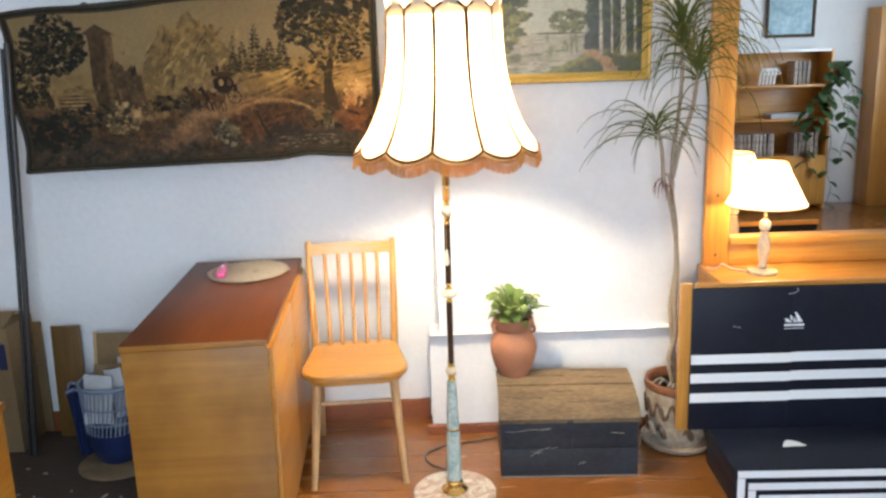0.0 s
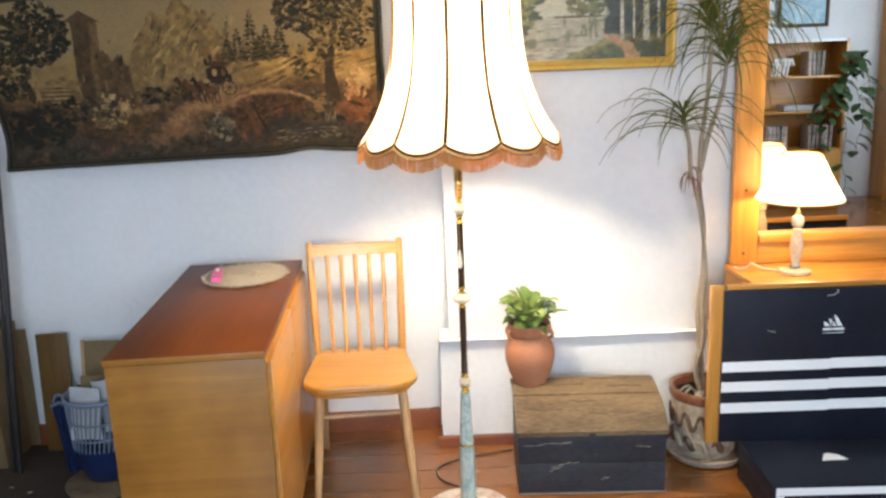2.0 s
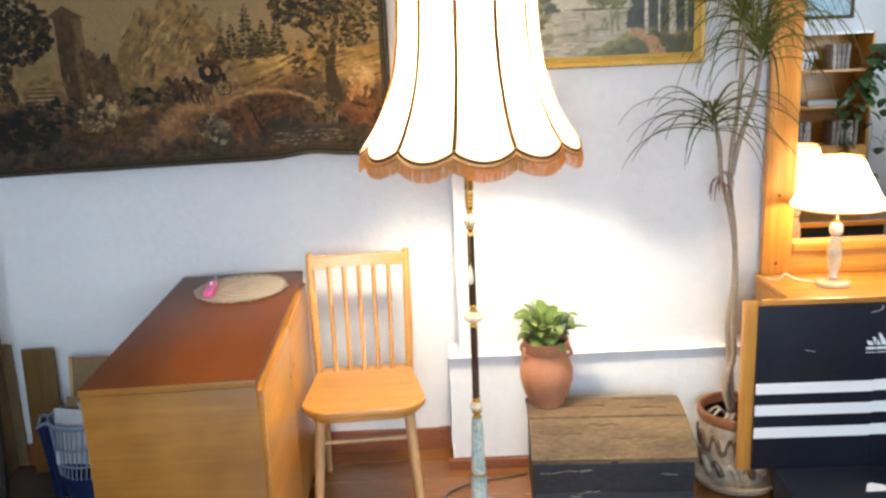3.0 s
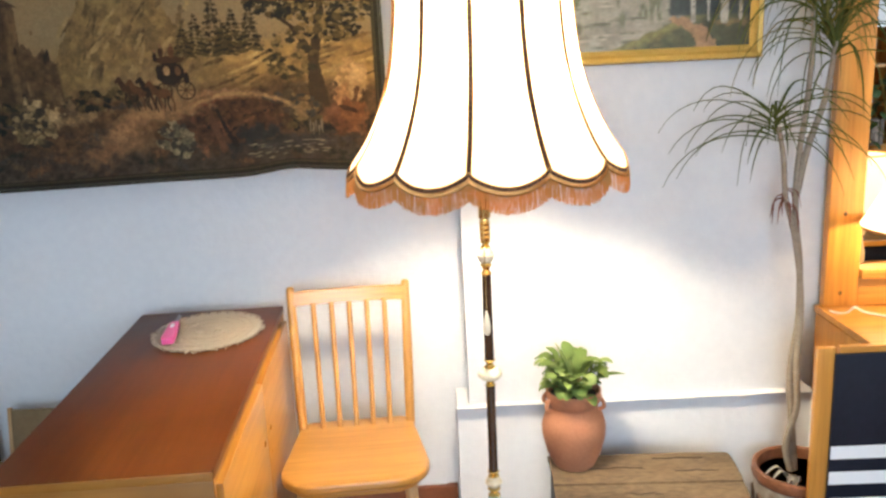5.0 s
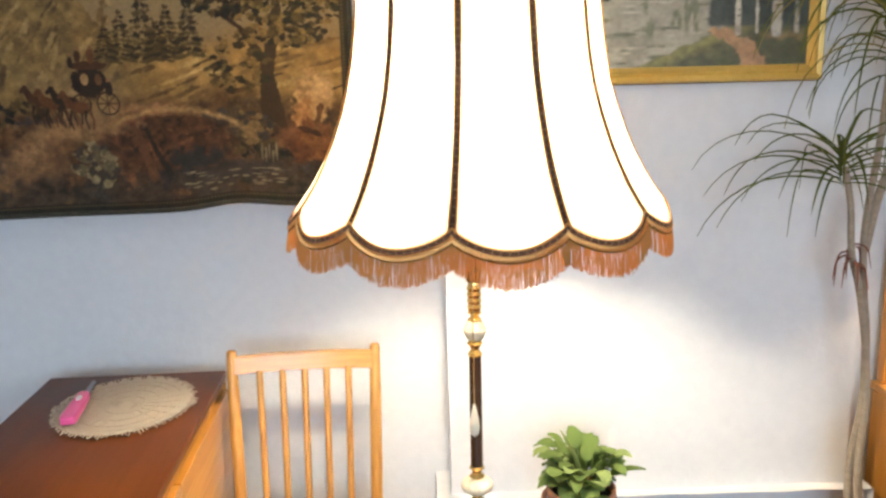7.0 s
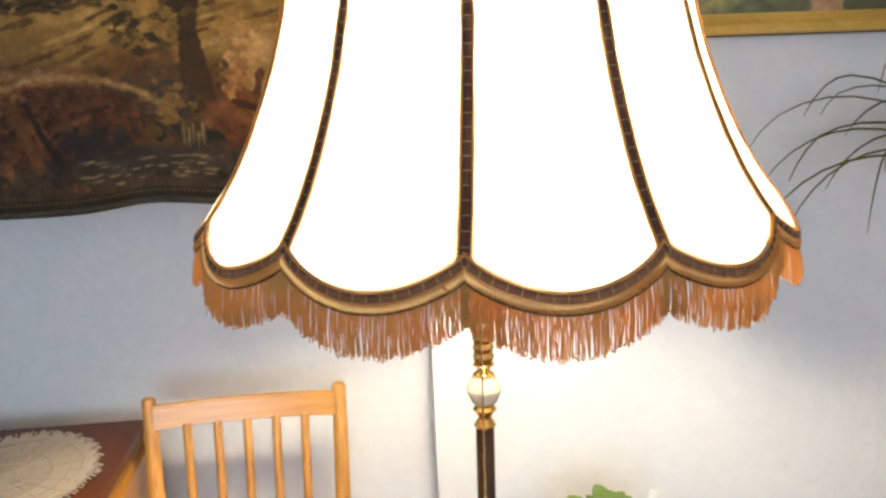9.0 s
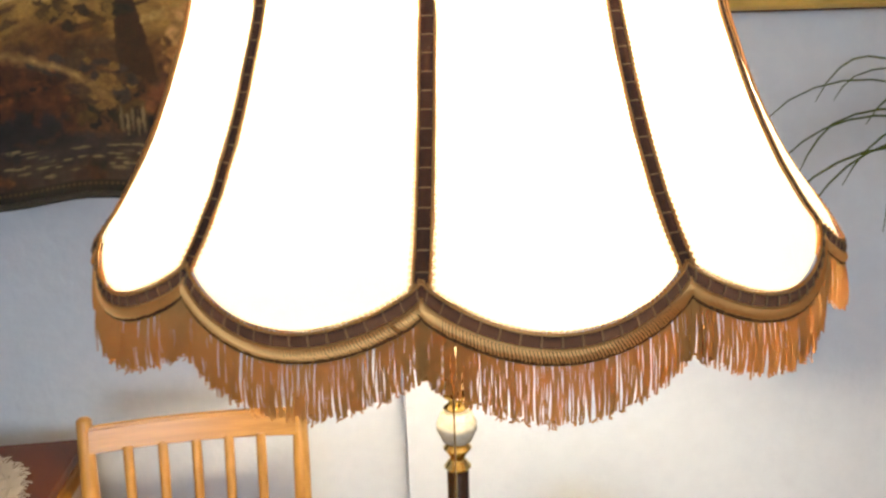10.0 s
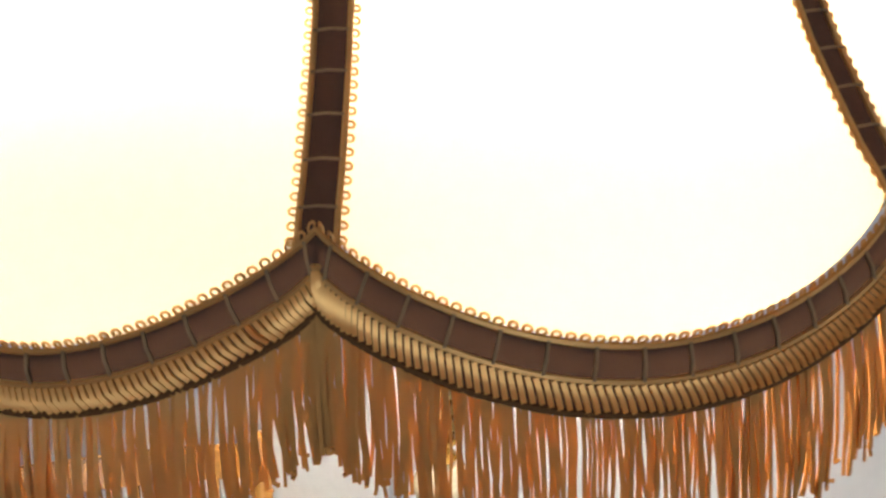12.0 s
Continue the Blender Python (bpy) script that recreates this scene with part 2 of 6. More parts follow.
DARKEDGE = surface("dark_frame_edge", (0.05, 0.028, 0.012), (0.10, 0.06, 0.025), 0.5)
TAPESTRY = painted("woven_tapestry", 0.95, 1.0)
BORDER = surface("tapestry_border", (0.018, 0.016, 0.011), (0.05, 0.045, 0.03), 0.95, coarse=40, fine=300, relief=0.8)
OILPAINT = painted("oil_on_canvas", 0.45)
BLACKCARD = surface("black_printed_card", (0.005, 0.0065, 0.012), (0.011, 0.014, 0.026), 0.42, coarse=5, fine=60, relief=0.12)
BLACKCARD.node_tree.nodes["Principled BSDF"].inputs["Specular IOR Level"].default_value = 0.24
BLACKPAINT.node_tree.nodes["Principled BSDF"].inputs["Specular IOR Level"].default_value = 0.3
VENEER_TOP.node_tree.nodes["Principled BSDF"].inputs["Specular IOR Level"].default_value = 0.16
WHITEPRINT = surface("white_print", (0.80, 0.81, 0.83), (0.86, 0.87, 0.88), 0.5, fine=90, relief=0.05)
MIRROR = surface("silvered_mirror", (0.90, 0.91, 0.90), (0.92, 0.93, 0.92), 0.12, metal=1.0, relief=0)
MIRROR.node_tree.nodes["Principled BSDF"].inputs["Roughness"].default_value = 0.0
for link in list(MIRROR.node_tree.nodes["Principled BSDF"].inputs["Roughness"].links):
    MIRROR.node_tree.links.remove(link)
GLASS = glassy("window_glass", (0.95, 0.98, 1.0))
WHITEPAINT = surface("white_gloss_paint", (0.72, 0.72, 0.70), (0.80, 0.80, 0.78), 0.35, coarse=5, fine=80, relief=0.1)
LACE = see_through("linen_crochet", (0.56, 0.47, 0.36), 0.2)
PINK = surface("pink_plastic", (0.75, 0.08, 0.27), (0.85, 0.14, 0.36), 0.35, relief=0.05)
STEEL = surface("dull_steel", (0.25, 0.24, 0.23), (0.4, 0.38, 0.36), 0.35, metal=1.0, relief=0.05)
CARDBOARD = surface("brown_cardboard", (0.15, 0.095, 0.043), (0.23, 0.155, 0.075), 0.85, coarse=5, fine=90, relief=0.2)
BLUE = surface("blue_plastic", (0.005, 0.011, 0.042), (0.012, 0.025, 0.09), 0.35, relief=0.1)
BLUE_PALE = surface("pale_blue_mesh", (0.11, 0.14, 0.21), (0.20, 0.24, 0.31), 0.6, relief=0.2)
PAPER = surface("scrap_paper", (0.36, 0.35, 0.35), (0.52, 0.52, 0.53), 0.85, coarse=12, relief=0.2)
BROWNBOARD = wood("brown_board", (0.09, 0.042, 0.008), (0.14, 0.070, 0.013), (0.19, 0.098, 0.02), 2, 0.5, 0.8)
BLACKMETAL = surface("black_pole_lacquer", (0.014, 0.012, 0.011), (0.035, 0.03, 0.028), 0.4, relief=0.1)
CHIPS = surface("pale_chips", (0.26, 0.22, 0.17), (0.42, 0.38, 0.32), 0.9)
PICTURE_BLUE = surface("blue_print", (0.10, 0.22, 0.30), (0.42, 0.58, 0.62), 0.4, coarse=7, fine=25, relief=0)
BOOK = surface("book_covers", (0.10, 0.07, 0.06), (0.5, 0.42, 0.35), 0.6, coarse=25, shift=0.4)


# ---- mesh helpers ----
def mesh_ob(name, bm, material, smooth=40.0):
    me = bpy.data.meshes.new(name)
    bm.to_mesh(me)
    bm.free()
    return dress(name, me, material, smooth)


def dress(name, me, material, smooth=40.0):
    me.materials.append(material)
    if smooth:
        me.polygons.foreach_set("use_smooth", [True] * len(me.polygons))
        me.set_sharp_from_angle(angle=radians(smooth))
    return new(name, me)


def part(name, bm, material, parent, label="", smooth=40.0):
    ob = mesh_ob(name, bm, material, smooth)
    ob.parent = parent
    if label:
        tagged(ob, label)
    return ob


def thing(name, m, label, category, group="", kind=""):
    ob = new(name)
    ob.matrix_world = m
    ob.empty_display_size = 0.1
    return tagged(ob, label, category, group, kind)


def box(size, at=(0, 0, 0), bevel=0.003, bm=None, m=None, segs=2):
    """A box of that size whose middle lies at a point, with rounded edges, added to bm."""
    b = bmesh.new()
    bmesh.ops.create_cube(b, size=1.0, matrix=Matrix.Diagonal((*size, 1)))
    if bevel:
        bmesh.ops.bevel(b, geom=b.edges[:], offset=min(bevel, min(size) * 0.45), segments=segs, affect="EDGES", profile=0.6)
    return join(b, bm, (m or Matrix()) @ Matrix.Translation(at) if m is None else m @ Matrix.Translation(at))


def join(b, bm, m):
    b.transform(m)
    if bm is None:
        return b
    me = bpy.data.meshes.new("tmp")
    b.to_mesh(me)
    b.free()
    bm.from_mesh(me)
    bpy.data.meshes.remove(me)
    return bm


def lathe(profile, segs=32, bm=None, m=Matrix(), wave=None):
    """Turns rows of (radius, height) about z. wave(angle): a factor on the radius."""
    b = bm or bmesh.new()
    rings = []
    for r, z in profile:
        ring = []
        for k in range(segs):
            a = 2 * math.pi * k / segs
            f = wave(a) if wave else 1.0
            ring.append(b.verts.new(m @ Vector((r * f * math.cos(a), r * f * math.sin(a), z))))
        rings.append(ring)
    for lo, hi in zip(rings, rings[1:]):
        for k in range(segs):
            b.faces.new((lo[k], lo[(k + 1) % segs], hi[(k + 1) % segs], hi[k]))
    for ring, flip in ((rings[0], True), (rings[-1], False)):
        b.faces.new(ring[::-1] if flip else ring)
    return b


def tube(points, radius, segs=8, bm=None, radii=None, caps=True):
    """A round tube along points; radii may give each point its own radius."""
    b = bm or bmesh.new()
    pts = [Vector(p) for p in points]
    rings, side = [], None
    for i, p in enumerate(pts):
        t = (pts[min(i + 1, len(pts) - 1)] - pts[max(i - 1, 0)]).normalized()
        if side is None:
            side = t.orthogonal().normalized()
        side = (side - t * side.dot(t)).normalized()
        up = t.cross(side)
        r = radii[i] if radii else radius
        rings.append([b.verts.new(p + r * (math.cos(2 * math.pi * k / segs) * side + math.sin(2 * math.pi * k / segs) * up)) for k in range(segs)])
    for lo, hi in zip(rings, rings[1:]):
        for k in range(segs):
            b.faces.new((lo[k], lo[(k + 1) % segs], hi[(k + 1) % segs], hi[k]))
    if caps and segs > 2:
        b.faces.new(rings[0][::-1])
        b.faces.new(rings[-1])
    return b


def smooth_line(points, steps=8):
    """Points along a Catmull-Rom curve."""
    p = [Vector(q) for q in points]
    p = [2 * p[0] - p[1]] + p + [2 * p[-1] - p[-2]]
    out = []
    for i in range(1, len(p) - 2):
        for s in range(steps):
            t = s / steps
            out.append(0.5 * (2 * p[i] + (p[i + 1] - p[i - 1]) * t + (2 * p[i - 1] - 5 * p[i] + 4 * p[i + 1] - p[i + 2]) * t * t + (3 * p[i] - p[i - 1] - 3 * p[i + 1] + p[i + 2]) * t**3))
    return out + [p[-2]]


def slab(outline, z0, z1, bm=None, bevel=0.004, m=Matrix()):
    """An upright prism over an outline of (x, y), with rounded rims."""
    b = bmesh.new()
    low = [b.verts.new((x, y, z0)) for x, y in outline]
    f = b.faces.new(low)
    r = bmesh.ops.extrude_face_region(b, geom=[f])
    bmesh.ops.translate(b, vec=(0, 0, z1 - z0), verts=[v for v in r["geom"] if isinstance(v, bmesh.types.BMVert)])
    bmesh.ops.recalc_face_normals(b, faces=b.faces[:])
    if bevel:
        rim = [e for e in b.edges if abs(e.verts[0].co.z - e.verts[1].co.z) < 1e-6]
        bmesh.ops.bevel(b, geom=rim, offset=bevel, segments=3, affect="EDGES", profile=0.6)
    return join(b, bm, m)


def ribbon(points, width, bm, thick=0.0012, up=Vector((0, 0, 1)), taper=None, fold=0.25):
    """A strap leaf: a thin folded blade along points, widest in the middle."""
    pts = [Vector(p) for p in points]
    rows = []
    for i, p in enumerate(pts):
        t = (pts[min(i + 1, len(pts) - 1)] - pts[max(i - 1, 0)]).normalized()
        s = t.cross(up)
        s = s.normalized() if s.length > 1e-3 else t.orthogonal().normalized()
        nrm = s.cross(t).normalized()
        u = i / (len(pts) - 1)
        w = width * (taper(u) if taper else min(1, u * 5 + 0.4) * (1 - u) ** 0.6 + 0.02)
        rows.append([bm.verts.new(p - s * w / 2 + nrm * w * fold), bm.verts.new(p - nrm * thick), bm.verts.new(p + s * w / 2 + nrm * w * fold)])
    for a, b in zip(rows, rows[1:]):
        bm.faces.new((a[0], a[1], b[1], b[0]))
        bm.faces.new((a[1], a[2], b[2], b[1]))
    return bm


def grid_mesh(name, material, nx, ny, place, colour=None, smooth=60.0):
    """A fine sheet: place(u, v) gives arrays of x, y, z; colour(u, v) its picture as an array of rgb."""
    u, v = np.meshgrid(np.linspace(0, 1, nx), np.linspace(0, 1, ny))
    xyz = np.stack(place(u, v), -1).reshape(-1, 3)
    k = (np.arange(ny - 1)[:, None] * nx + np.arange(nx - 1)[None]).ravel()
    faces = np.stack([k, k + 1, k + nx + 1, k + nx], -1)
    me = bpy.data.meshes.new(name)
    me.from_pydata(xyz.tolist(), [], faces.tolist())
    if colour is not None:
        rgb = np.clip(colour(u, v), 0, 1).reshape(-1, 3)
        layer = me.color_attributes.new("design", "FLOAT_COLOR", "POINT")
        layer.data.foreach_set("color", np.concatenate([rgb, np.ones((len(rgb), 1))], 1).ravel())
    return dress(name, me, material, smooth)


# ---- painting pictures in arrays ----
def value_noise(x, y, seed):
    xi, yi = np.floor(x).astype(int), np.floor(y).astype(int)
    fx, fy = x - xi, y - yi
    fx, fy = fx * fx * (3 - 2 * fx), fy * fy * (3 - 2 * fy)

    def h(a, b):
        k = np.sin(a * 127.1 + b * 311.7 + seed * 74.7) * 43758.5453
        return k - np.floor(k)

    return (h(xi, yi) * (1 - fx) + h(xi + 1, yi) * fx) * (1 - fy) + (h(xi, yi + 1) * (1 - fx) + h(xi + 1, yi + 1) * fx) * fy


def fbm(x, y, seed=0, octaves=4):
    total, amp, f = 0, 0.5, 1.0
    for o in range(octaves):
        total = total + amp * value_noise(x * f, y * f, seed + o)
        amp, f = amp * 0.5, f * 2.03
    return total / (1 - 0.5**octaves)


class Canvas:
    def __init__(self, x, y, base):
        self.x, self.y = x, y
        self.rgb = np.ones(x.shape + (3,)) * np.array(base)

    def lay(self, mask, colour, vary=0.25, seed=0, grain=9.0):
        n = fbm(self.x / grain, self.y / grain, seed + 50)[..., None]
        col = np.array(colour) * (1 + vary * 2 * (n - 0.5))
        self.rgb = self.rgb * (1 - mask[..., None]) + col * mask[..., None]

    def dab(self, cx, cy, rx, ry, colour, ragged=0.5, soft=0.15, seed=0, vary=0.3, size=14.0, turn=0.0, grain=9.0):
        reach = (1 + ragged) * max(rx, ry) + 1
        i = np.flatnonzero((self.y.min(1) < cy + reach) & (self.y.max(1) > cy - reach))
        j = np.flatnonzero(np.abs(self.x[0] - cx) < reach)
        if not len(i) or not len(j):
            return
        at = (slice(i[0], i[-1] + 1), slice(j[0], j[-1] + 1))
        x, y = self.x[at], self.y[at]
        dx, dy = x - cx, y - cy
        c, s = math.cos(radians(turn)), math.sin(radians(turn))
        d = np.hypot((dx * c + dy * s) / rx, (dy * c - dx * s) / ry)
        d = d + ragged * 2 * (fbm(x / size, y / size, seed, 3) - 0.5)
        mask = np.clip((1 - d) / soft, 0, 1)[..., None]
        col = np.array(colour) * (1 + vary * 2 * (fbm(x / grain, y / grain, seed + 50, 3)[..., None] - 0.5))
        self.rgb[at] = self.rgb[at] * (1 - mask) + col * mask

    def foliage(self, cx, cy, rx, ry, colours, count=60, leaf=7.0, seed=0):
        rng = np.random.default_rng(seed)
        for k in range(count):
            a, r = rng.uniform(0, 2 * math.pi), math.sqrt(rng.uniform(0, 1))
            self.dab(cx + rx * r * math.cos(a), cy + ry * r * math.sin(a), leaf * rng.uniform(0.6, 1.5), leaf * rng.uniform(0.4, 1.0), colours[k % len(colours)], 0.7, 0.35, seed + k, 0.5, 5.0, rng.uniform(-40, 40), 4.0)

    def stroke(self, points, width, colour, seed=0, ragged=1.5, vary=0.3):
        d = np.full(self.x.shape, 1e9)
        for (x0, y0, w0), (x1, y1, w1) in zip(points, points[1:]):
            t = np.clip(((self.x - x0) * (x1 - x0) + (self.y - y0) * (y1 - y0)) / ((x1 - x0) ** 2 + (y1 - y0) ** 2), 0, 1)
            d = np.minimum(d, np.hypot(self.x - x0 - t * (x1 - x0), self.y - y0 - t * (y1 - y0)) - width * (w0 + t * (w1 - w0)))
        d = d + ragged * 2 * (fbm(self.x / 5, self.y / 5, seed) - 0.5)
        self.lay(np.clip(0.5 - d / 1.5, 0, 1), colour, vary, seed)


# ---- structure ----
def wall_piece(bm, x0, x1, y0, y1, z0, z1, bevel=0.0):
    return box((x1 - x0, y1 - y0, z1 - z0), ((x0 + x1) / 2, (y0 + y1) / 2, (z0 + z1) / 2), bevel, bm)


floor = tagged(mesh_ob("floor", wall_piece(None, ROOM_L, ROOM_R, BACK_Y, ALCOVE_Y, -0.12, -0.03), SUBFLOOR, 0), "red-brown painted wooden board floor", "floor", kind="structure")
tagged(mesh_ob("ceiling", wall_piece(None, ROOM_L - 0.2, ROOM_R + 0.2, BACK_Y - 0.3, ALCOVE_Y + 0.3, CEIL, CEIL + 0.15), CEILING, 0), "plain whitewashed ceiling", "ceiling", kind="structure")
tagged(mesh_ob("wall_north", wall_piece(wall_piece(None, ROOM_L - 0.2, 1.80, WALL_Y, ALCOVE_Y + 0.25, -0.12, CEIL), 1.80, ROOM_R + 0.2, ALCOVE_Y, ALCOVE_Y + 0.25, -0.12, CEIL), PLASTER, 0), "uneven whitewashed plaster wall", "wall", kind="structure")
tagged(mesh_ob("wall_west", wall_piece(None, ROOM_L - 0.2, ROOM_L, BACK_Y, WALL_Y, -0.12, CEIL), PLASTER, 0), "whitewashed plaster wall", "wall", kind="structure")
bm = bmesh.new()
for y0, y1, z0, z1 in ((BACK_Y, WIN_ADDED[0], -0.12, CEIL), (WIN_ADDED[1], ALCOVE_Y, -0.12, CEIL), (WIN_ADDED[0], WIN_ADDED[1], -0.12, WIN_ADDED[2]), (WIN_ADDED[0], WIN_ADDED[1], WIN_ADDED[3], CEIL)):
    wall_piece(bm, ROOM_R, ROOM_R + 0.25, y0, y1, z0, z1)
tagged(mesh_ob("wall_east", bm, PLASTER, 0), "whitewashed plaster wall with a window opening", "wall", kind="structure")
bm = bmesh.new()
for x0, x1, z0, z1 in ((ROOM_L - 0.2, WIN[0], -0.12, CEIL), (WIN[1], ROOM_R + 0.2, -0.12, CEIL), (WIN[0], WIN[1], -0.12, WIN[2]), (WIN[0], WIN[1], WIN[3], CEIL)):
    wall_piece(bm, x0, x1, BACK_Y - 0.25, BACK_Y, z0, z1)
tagged(mesh_ob("wall_south", bm, PLASTER, 0), "whitewashed plaster wall with a window opening", "wall", kind="structure")


def window(name, m, ww, wh):
    win = thing(name, m, "white painted two-light wooden window", "window", kind="structure")
    bm = bmesh.new()
    for x in (-ww / 2 + 0.03, 0, ww / 2 - 0.03):
        box((0.06, 0.06, wh), (x, 0, 0), 0.004, bm)
    for z in (-wh / 2 + 0.03, wh / 2 - 0.03):
        for x in (-ww / 4, ww / 4):
            box((ww / 2 - 0.07, 0.055, 0.06), (x, 0, z), 0.004, bm)
    part("window_frame", bm, WHITEPAINT, win)
    for x in (-ww / 4, ww / 4):
        pane = part("pane", box((ww / 2 - 0.08, 0.004, wh - 0.13), (x, 0, 0), 0), GLASS, win, smooth=0)
        pane.visible_shadow = False
    part("window_sill", box((ww + 0.1, 0.2, 0.03), (0, 0.16, -wh / 2 - 0.016), 0.006), WHITEPAINT, win)


window("window_1", pose((WIN[0] + WIN[1]) / 2, BACK_Y - 0.12, (WIN[2] + WIN[3]) / 2), WIN[1] - WIN[0], WIN[3] - WIN[2])
# this east window is invented, out of view, to go with the fill light
window("window_2", pose(ROOM_R + 0.12, (WIN_ADDED[0] + WIN_ADDED[1]) / 2, (WIN_ADDED[2] + WIN_ADDED[3]) / 2, 0, 0, 90), WIN_ADDED[1] - WIN_ADDED[0], WIN_ADDED[3] - WIN_ADDED[2])


def plaster_block(name, x0, x1, y0, y1, z0, z1, seed, label, amp=0.006, lean=0.0):
    """A block of hand-laid plaster: softened arrises and a wavy face."""
    bm = wall_piece(None, x0, x1, y0, y1, z0, z1)
    bmesh.ops.subdivide_edges(bm, edges=bm.edges[:], cuts=14, use_grid_fill=True)
    for v in bm.verts:
        p = v.co * 4.0 + Vector((seed, 0, 0))
        v.co.y += lean * (v.co.z - z0) / (z1 - z0) if v.co.y < y0 + 0.001 else 0
        v.co.y += amp * noise.noise(p) + amp * 0.5 * noise.noise(p * 3.1)
        v.co.x += amp * 0.8 * noise.noise(p * 1.3 + Vector((7, 3, 1)))
        if v.co.z > z1 - 0.001 and z1 < CEIL - 0.1:
            v.co.z += amp * noise.noise(p * 1.7)
    return tagged(mesh_ob(name, bm, PLASTER, 35), label, "wall", kind="structure")


plaster_block("wall_breast", 0.790, 1.80, BREAST_Y, WALL_Y + 0.01, 0.30, CEIL, 1.0, "projecting whitewashed chimney breast")
plaster_block("wall_plinth", 0.752, 1.86, 3.768, WALL_Y + 0.01, -0.05, 0.425, 4.0, "low whitewashed plinth ledge of the chimney breast", 0.006, 0.046)

# torn plaster along the foot of the wall and the skirting boards
bm = bmesh.new()
rng = random.Random(4)
xs = [-2.3 + 0.035 * k for k in range(87)]
lower = [0.068 + 0.016 * noise.noise(Vector((x * 6, 0, 2))) + 0.006 * rng.random() for x in xs]
for (xa, za), (xb, zb) in zip(zip(xs, lower), zip(xs[1:], lower[1:])):
    quad = [bm.verts.new(p) for p in ((xa, WALL_Y - 0.014, za), (xb, WALL_Y - 0.014, zb), (xb, WALL_Y - 0.006, 0.30), (xa, WALL_Y - 0.006, 0.30))]
    bm.faces.new(quad)
    under = [bm.verts.new(p) for p in ((xa, WALL_Y, za), (xb, WALL_Y, zb))]
    bm.faces.new((under[0], under[1], quad[1], quad[0]))
tagged(mesh_ob("trim_plaster", bm, PLASTER, 60), "ragged lower edge of the wall plaster", "trim", kind="structure")
tagged(mesh_ob("baseboard", wall_piece(None, ROOM_L, 0.745, WALL_Y - 0.03, WALL_Y - 0.002, -0.02, 0.085, 0.004), BASEBOARD), "red-brown painted skirting board", "baseboard", kind="structure")
tagged(mesh_ob("baseboard_plinth", wall_piece(None, 0.735, 1.86, 3.738, 3.765, -0.02, 0.036, 0.005), BASEBOARD), "low red-brown painted skirting strip", "baseboard", kind="structure")
tagged(mesh_ob("baseboard_east", wall_piece(None, 1.87, ROOM_R, ALCOVE_Y - 0.02, ALCOVE_Y - 0.002, -0.02, 0.085, 0.004), BASEBOARD), "red-brown painted skirting board", "baseboard", kind="structure")


# ---- standard lamp ----
RIBS, PHI0 = 12, radians(-99.8)
PROFILE = [(1.704, 0.187), (1.66, 0.1875), (1.60, 0.190), (1.55, 0.1945), (1.507, 0.2005), (1.47, 0.208), (1.43, 0.2195), (1.39, 0.235), (1.36, 0.2485), (1.33, 0.2645), (1.305, 0.281), (1.294, 0.290), (1.28, 0.2985), (1.264, 0.306), (1.25, 0.312)]
ZJ, DROOP = 1.294, 0.0278
HUB = Vector((0.838, 3.196, -0.005))        # the shade hangs a little askew of the stem


def shade_r(z):
    for (za, ra), (zb, rb) in zip(PROFILE, PROFILE[1:]):
        if z >= zb:
            return 0.986 * (rb + (ra - rb) * (z - zb) / (za - zb))
    return 0.986 * PROFILE[-1][1]


def shade_at(u, z, out=0.0):
    """A place on the shade: u counts ribs round it, z is the height."""
    t = u - math.floor(u)
    a = PHI0 + u * 2 * math.pi / RIBS
    half = math.pi / RIBS
    flat = math.cos(half) / math.cos((t - 0.5) * 2 * half)
    k = min(max((z - 1.27) / 0.18, 0), 1)
    r = shade_r(z) * (1 + (flat - 1) * (0.15 + 0.75 * k)) + out
    return Vector((HUB.x + r * math.cos(a), HUB.y + r * math.sin(a), z + HUB.z))


def hem(u):
    t = u - math.floor(u)
    return ZJ - DROOP * max(math.sin(math.pi * t), 0) ** 0.82


def crest(u):
    """The upper edge of the panels: low arches from rib to rib."""
    return 1.696 + 0.026 * max(math.sin(math.pi * (u - math.floor(u))), 0) ** 0.75


floor_lamp = thing("floor_lamp", pose(*LAMP), "lit standard lamp with a fringed cream shade and onyx stem", "lamp")
to_lamp = Matrix.Translation(-LAMP)


def lamp_part(name, bm, material, parent, label="", smooth=40.0):
    bm.transform(to_lamp)
    return part(name, bm, material, parent, label, smooth)


# wire frame that carries the shade
bm = bmesh.new()
for k in range(RIBS):
    tube([shade_at(k, z, -0.004) for z, _ in PROFILE if z > 1.29] + [shade_at(k, ZJ, -0.004)], 0.0014, 5, bm)
for z in (1.70,):
    ring = [shade_at(k / 4, z, -0.006) for k in range(RIBS * 4 + 1)]
    tube(ring, 0.0016, 5, bm, caps=False)
for k in (0, 4, 8):
    tube([shade_at(k, 1.70, -0.006), Vector((LAMP.x, LAMP.y, 1.66))], 0.0018, 5, bm)
shade = lamp_part("shade", bm, WIRE, floor_lamp, "cream bell-shaped shade of twelve panels with brown braid and rust fringe")

